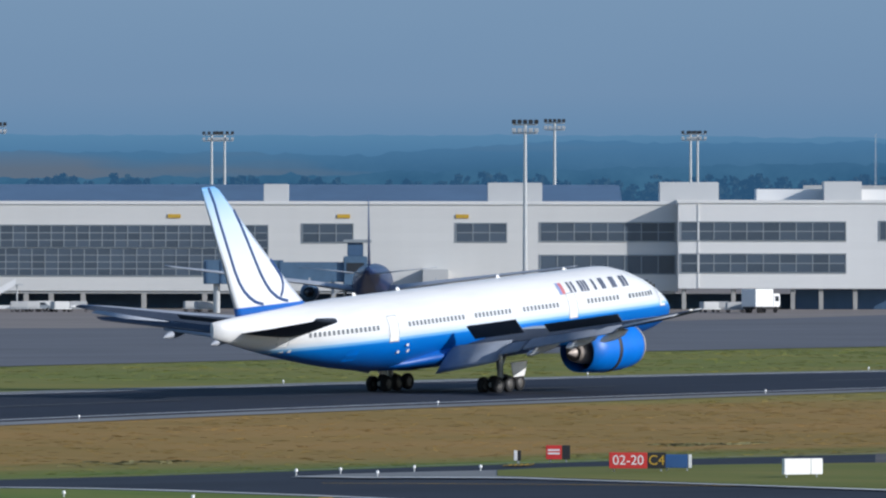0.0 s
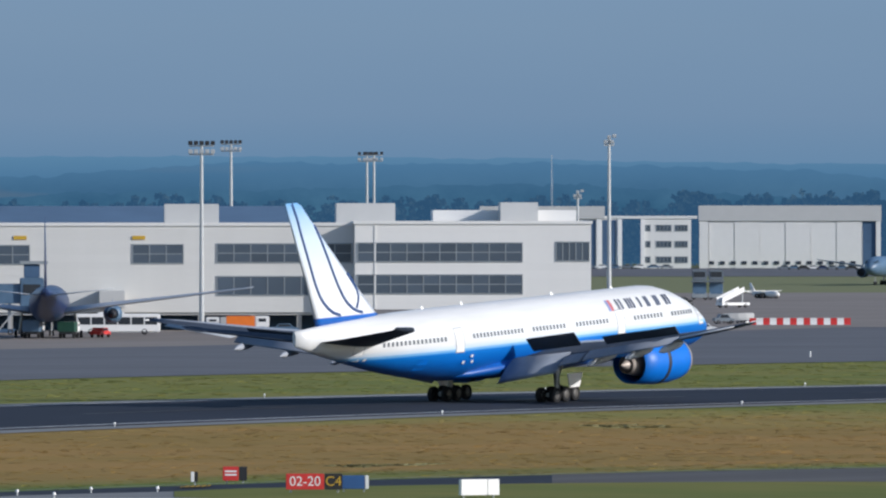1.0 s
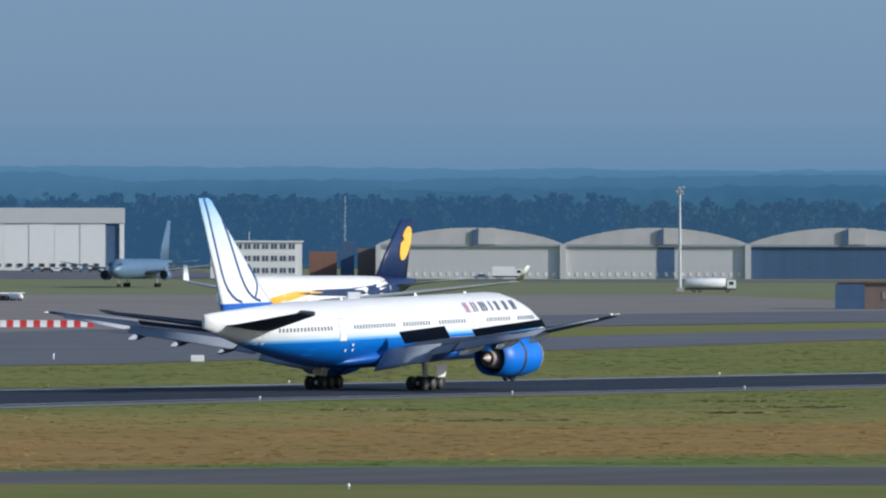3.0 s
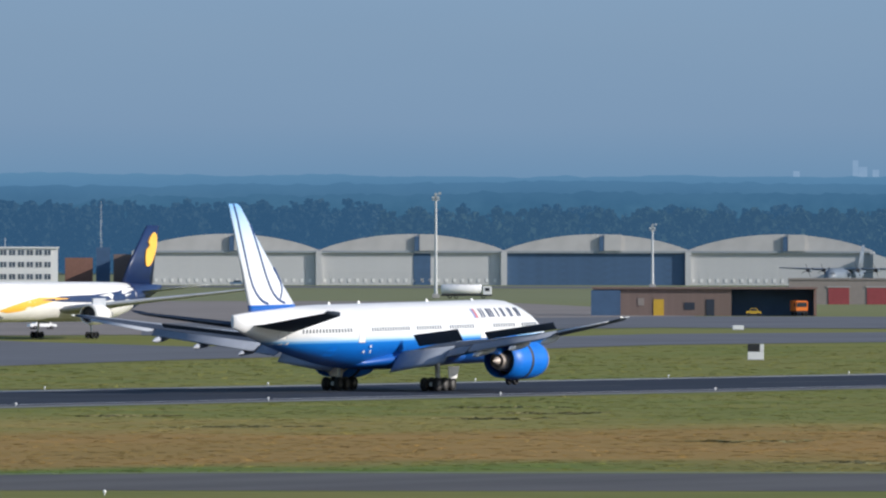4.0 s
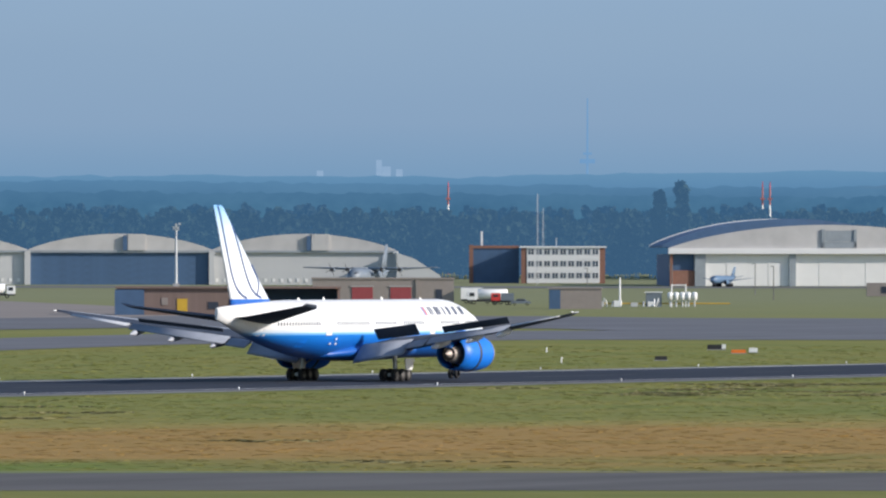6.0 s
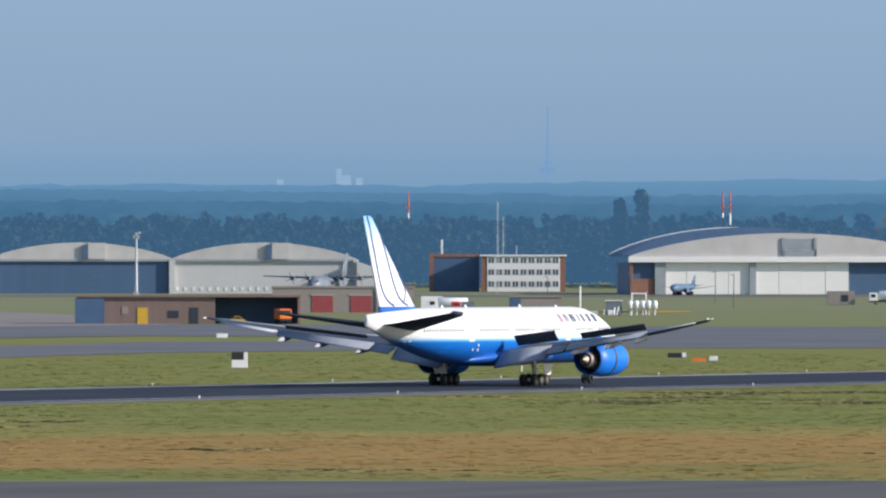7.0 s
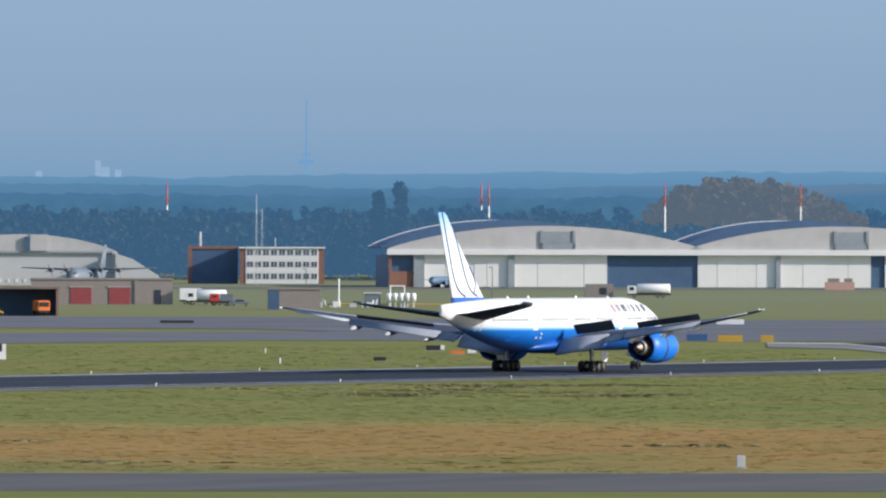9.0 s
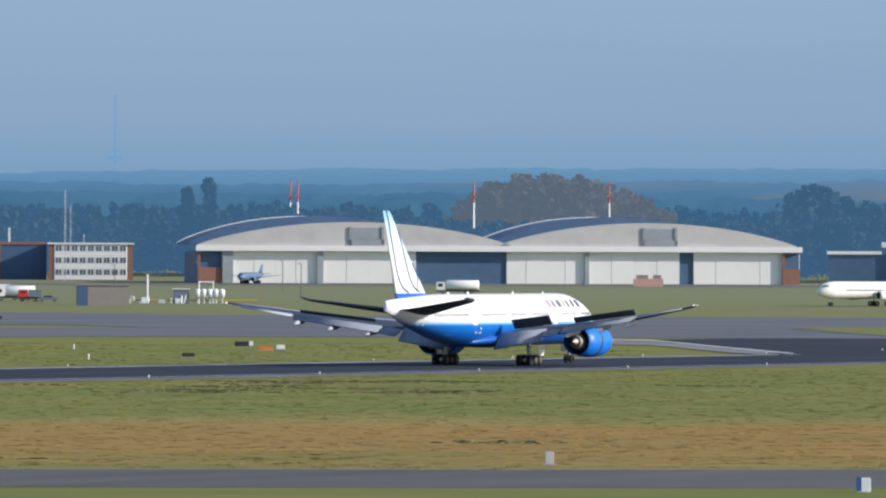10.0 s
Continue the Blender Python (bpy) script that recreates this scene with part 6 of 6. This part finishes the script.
for az, w in ((68.06, 4.8), (68.14, 3.4)):
    k = thing("crate_stack", place(az, 2850), "faded pink crates stacked before the hangar", "crates")
    part("crate", boxed(-w / 2, w / 2, 0, 2, 0, 2.2, 0.04), surface("faded_pink_paint", (0.55, 0.33, 0.28), 0.7, 0, 0.8, 0.1), k)
    part("crate_top", boxed(-w / 3, w / 3, 0.1, 1.9, 2.21, 3.2, 0.04), TAUPE, k)
# pump station with pipes and pale tanks
ps = thing("pump_station", place(65.415, 2250), "pipework and pale tanks of a fuel pump station", "pump station")
for i in range(5):
    part("tank", lathe(bmesh.new(), [(0, 0.1), (0.02, 0.55), (1.5, 0.6), (1.7, 0.3), (1.75, 0.05)], False, 14, (9.2 + 1.3 * i, 0, 1.4)), WHITE, ps, "small pale tank")
    part("tank_leg", rod(bmesh.new(), (9.2 + 1.3 * i, 0, 0), (9.2 + 1.3 * i, 0, 1.4), 0.2), GALV, ps)
part("gantry", rod(rod(rod(bmesh.new(), (9.5, 0, 0), (9.5, 0, 4.8), 0.14), (12.5, 0, 0), (12.5, 0, 4.8), 0.14), (9.4, 0, 4.6), (12.6, 0, 4.6), 0.14), WHITE, ps)
part("hut", boxed(4.0, 7.4, 0, 2.4, 0, 3.0, 0.05), DULL, ps)
part("hut_roof", boxed(3.8, 7.6, -0.2, 2.6, 3.0, 3.2), WHITE, ps)
rnd = random.Random(4)
for i in range(16):
    x = rnd.uniform(-11, 8)
    part("pipe", rod(bmesh.new(), (x, rnd.uniform(-1, 1), 0), (x + rnd.uniform(-0.6, 0.6), 0, rnd.uniform(0.8, 2.0)), 0.16, None, 8), GALV if i % 3 else WHITE, ps)
for i in range(5):
    x = -10 + 3.6 * i
    part("valve_box", boxed(x, x + 1.5, -0.6, 0.6, 0, 0.9 + 0.2 * (i % 3), 0.05), GREYC if i % 2 else WHITE, ps)
part("long_pipe", rod(bmesh.new(), (-11, 0.8, 0.7), (22, 0.8, 0.7), 0.14), YELLOW, ps)
part("post", rod(bmesh.new(), (-1.5, 0.5, 0), (-1.5, 0.5, 6.2), 0.2), WHITE, ps)

# slim lamp posts before the great hangar
for az, r, h in ((66.11, 2620, 7.6), (66.21, 2450, 7.7), (65.66, 2700, 7.0), (65.20, 2600, 6.5)):
    p = thing("lamp_post", place(az, r), "slim dark lamp post with a short arm", "lamp post", "slim lamp posts")
    part("pole", rod(bmesh.new(), (0, 0, 0), (0, 0, h), 0.13, 0.09, 8), RIM, p)
    part("arm", boxed(-0.7, 0.1, -0.08, 0.08, h, h + 0.14), RIM, p)
    part("lamp_head", boxed(-1.1, -0.4, -0.2, 0.2, h - 0.12, h - 0.01, 0.03), GALV, p)

# ---- signs and small things near the runway ----
def writing(words, parent, mat, size, x, z, y, name="lettering"):
    c = bpy.data.curves.new(name, "FONT")
    c.body, c.size, c.align_x, c.align_y, c.extrude = words, size, "CENTER", "CENTER", 0.004
    ob = new(name, c)
    dg = bpy.context.evaluated_depsgraph_get()
    me = bpy.data.meshes.new_from_object(ob.evaluated_get(dg))
    bpy.data.objects.remove(ob)
    me.materials.append(mat)
    t = new(name, me)
    t.parent, t.matrix_basis = parent, pose(x, y, z, 90, 0, 0)
    return t


def sign(az, r, panels, h, label, legs=2, turn=0):
    """Airfield sign: panels of (width, paint, words, ink)."""
    s = thing("airfield_sign", at(az, r, 0.1, turn), label, "airfield sign", "airfield signs")
    w = sum(p[0] for p in panels)
    x = -w / 2
    for i in range(legs):
        lx = -w / 2 + 0.25 + (w - 0.5) * i / max(1, legs - 1)
        part("leg", rod(bmesh.new(), (lx, 0.1, 0), (lx, 0.1, 0.2), 0.05), GALV, s)
    for pw, mat, words, ink in panels:
        p = part("panel", boxed(x + 0.01, x + pw - 0.01, -0.12, 0.14, 0.15, h, 0.02), mat, s)
        if words:
            writing(words, p, ink, h * 0.72, x + pw / 2, (h + 0.15) / 2, -0.13)
        x += pw
    return s


sign(55.71, 548, [(2.0, REDP, "02-20", WHITE), (0.95, BLACK, "C4", YELLOW)], 0.98, "red and black runway holding sign")
sign(55.925, 549, [(1.35, SIGNBLUE, "", None), (0.2, WHITE, "", None)], 0.85, "blue back of an airfield sign with a white post")
sign(56.605, 533, [(1.55, WHITE, "", None), (0.7, WHITE, "", None)], 0.95, "blank white back of a runway sign", 2, 30)
sg = sign(55.28, 622, [(0.95, REDP, "", None), (0.5, BLACK, "", None)], 0.98, "small red and black holding sign beyond the taxiway")
for z in (0.45, 0.65):
    part("lettering_bar", boxed(-0.6, 0.1, -0.135, -0.125, z, z + 0.1), WHITE, sg)
sign(55.06, 622, [(0.22, WHITE, "", None), (0.22, BLACK, "", None)], 0.75, "white and black marker box", 1)
sign(54.02, 462, [(0.66, YELLOW, "", None)], 0.72, "small yellow and black taxiway sign", 1)
y4 = sign(54.021, 461.2, [(0.52, BLACK, "C4", YELLOW)], 0.66, "black taxiway sign face with yellow lettering", 1)
for az, r, w, h, mat, lab in ((63.53, 1381, 2.1, 1.0, WHITE, "white and black equipment box beside the runway"), (63.435, 1786, 1.9, 0.7, WHITE, "low white equipment box by the taxiway"), (67.56, 644, 0.55, 0.75, GREYC, "grey marker box in the grass"), (69.265, 566, 0.75, 0.8, WHITE, "white and blue marker box by the taxiway"),
                              (59.18, 1260, 1.6, 0.75, WHITE, "white marker board in the grass"), (67.50, 1627, 3.8, 1.0, YELLOW, "yellow taxiway sign seen end on"), (67.70, 1627, 2.0, 1.0, YELLOW, "yellow taxiway sign beside another"), (67.32, 1640, 3.2, 1.0, SIGNBLUE, "blue back of a taxiway sign"), (67.50, 1900, 5.0, 0.9, WHITE, "long white marker board"), (66.10, 1480, 1.2, 0.6, WHITE, "white marker box in the grass"), (66.02, 1470, 2.0, 0.45, ORANGE, "low orange marker board"),
                              (51.3, 760, 1.3, 0.9, SIGNBLUE, "blue marker box beyond the runway"), (51.98, 1150, 1.8, 0.6, WHITE, "white marker board beyond the runway"), (65.6, 1370, 1.6, 0.5, BLACK, "dark low box in the grass"), (60.9, 1760, 5.5, 0.5, BLACK, "dark low board on the apron edge"), (64.5, 1900, 6.0, 0.5, BLACK, "dark low board between taxiways"), (65.9, 1510, 2.6, 0.7, BLACK, "dark box with a white end by the taxiway")):
    b = thing("marker_box", at(az, r, 0.09), lab, "marker box", "marker boxes")
    part("box", boxed(-w / 2, w / 2, -0.3, 0.3, 0.0, h, 0.05), mat, b)
    part("foot", boxed(-w / 2 - 0.1, w / 2 + 0.1, -0.4, 0.4, -0.08, 0.0), CONCRETE, b)
    if w == 2.1:
        part("cap", boxed(-w / 2, w * 0.25, -0.3, 0.3, h + 0.01, h + 1.0, 0.04), BLACK, b)
        part("cap", boxed(w * 0.26, w / 2, -0.3, 0.3, h + 0.01, h + 1.0, 0.04), WHITE, b)
    if w in (0.75, 2.6):
        part("face", boxed(-w / 2 - 0.03 if w < 1 else w * 0.3, -w / 6 if w < 1 else w / 2 + 0.05, -0.34, 0.2, 0.1, h + 0.05), SIGNBLUE if w < 1 else WHITE, b)
# runway and taxiway edge lamps
def edge_lamp(x, y):
    l = thing("edge_lamp", pose(x, y, rise(x, y) + 0.05), "small white elevated runway edge lamp", "edge lamp", "runway edge lamps")
    part("stem", rod(bmesh.new(), (0, 0, 0), (0, 0, 0.2), 0.04, None, 6), GALV, l)
    part("lamp", rod(bmesh.new(), (0, 0, 0.2), (0, 0, 0.34), 0.09, 0.07, 8), WHITE, l)


for i in range(24):
    edge_lamp(520 + 45 * i, 465.0)
    edge_lamp(535 + 45 * i, 523.5)
for az, r in ((52.6, 492), (53.3, 484), (54.3, 540), (54.5, 565), (54.86, 560), (55.1, 469), (56.1, 464), (56.5, 458), (53.86, 556), (54.1, 558), (54.8, 421), (53.2, 420), (57.2, 505), (60.0, 560)):
    x, y = polar(az, r)
    edge_lamp(x, y)
for az, r in ((64.98, 1480), (65.06, 1335), (58.4, 1290)):
    x, y = polar(az, r)
    p = thing("marker_post", pose(x, y, rise(x, y) + 0.02), "white marker post in the grass", "marker post", "marker posts")
    part("post", rod(bmesh.new(), (0, 0, 0), (0, 0, 0.6), 0.09, 0.08, 8), WHITE, p)
    part("cap", rod(bmesh.new(), (0, 0, 0.6), (0, 0, 0.7), 0.11, 0.08, 8), GALV, p)

# boundary fence on the mound below the camera
for i, (az, dz) in enumerate(((51.95, 0.0), (54.9, -0.15), (55.5, 0.0), (58.6, 0.0), (61.7, 0.0), (64.8, 0.0), (67.9, 0.0))):
    x, y = polar(az, 42)
    top = 10.05 + dz
    g = rise(x, y)
    f = thing("fence_post", pose(x, y, g, 0, 0, -az), "dark green steel fence post with a slanted arm", "fence post", "boundary fence posts")
    part("post", boxed(-0.04, 0.04, -0.04, 0.04, 0, top - g, 0.008), GREENP, f)
    part("arm", rod(bmesh.new(), (0, 0, top - g), (0.06, -0.3, top - g + 0.16), 0.035, None, 6), GREENP, f)


# ---- what moves ----
def motions():
    rows = []
    for t, s, p in ((0.0, 695.5, 3.9), (0.5, 724.0, 3.6), (1.0, 751.6, 3.22), (1.5, 779.0, 2.7), (2.5, 832.5, 1.74), (3.5, 884.5, 0.95), (4.5, 934.2, 0.45), (5.5, 983.1, 0.1), (6.5, 1029.5, 0.0), (7.5, 1073.2, 0.0), (9.0, 1134.8, 0.05), (10.0, 1174.0, 0.1)):
        rows.append((t, pose(s, 493.0, rise(s, 493.0) + 0.06, 0, -p, 0)))
    walk(JET, rows)
    for body, pace, t0 in ((TAXIING, 3.3, 1.8), (ARRIVING, 5.5, 10.0)):
        m = body.matrix_basis.copy()
        way = m.to_3x3() @ Vector((1, 0, 0))
        path = []
        for t in (0.0, 2.0, 4.0, 6.0, 8.0, 10.0):
            p = m.translation + way * pace * (t - t0)
            q = m.copy()
            q.translation = (p.x, p.y, rise(p.x, p.y) + 0.07)
            path.append((t, q))
        walk(body, path)


motions()
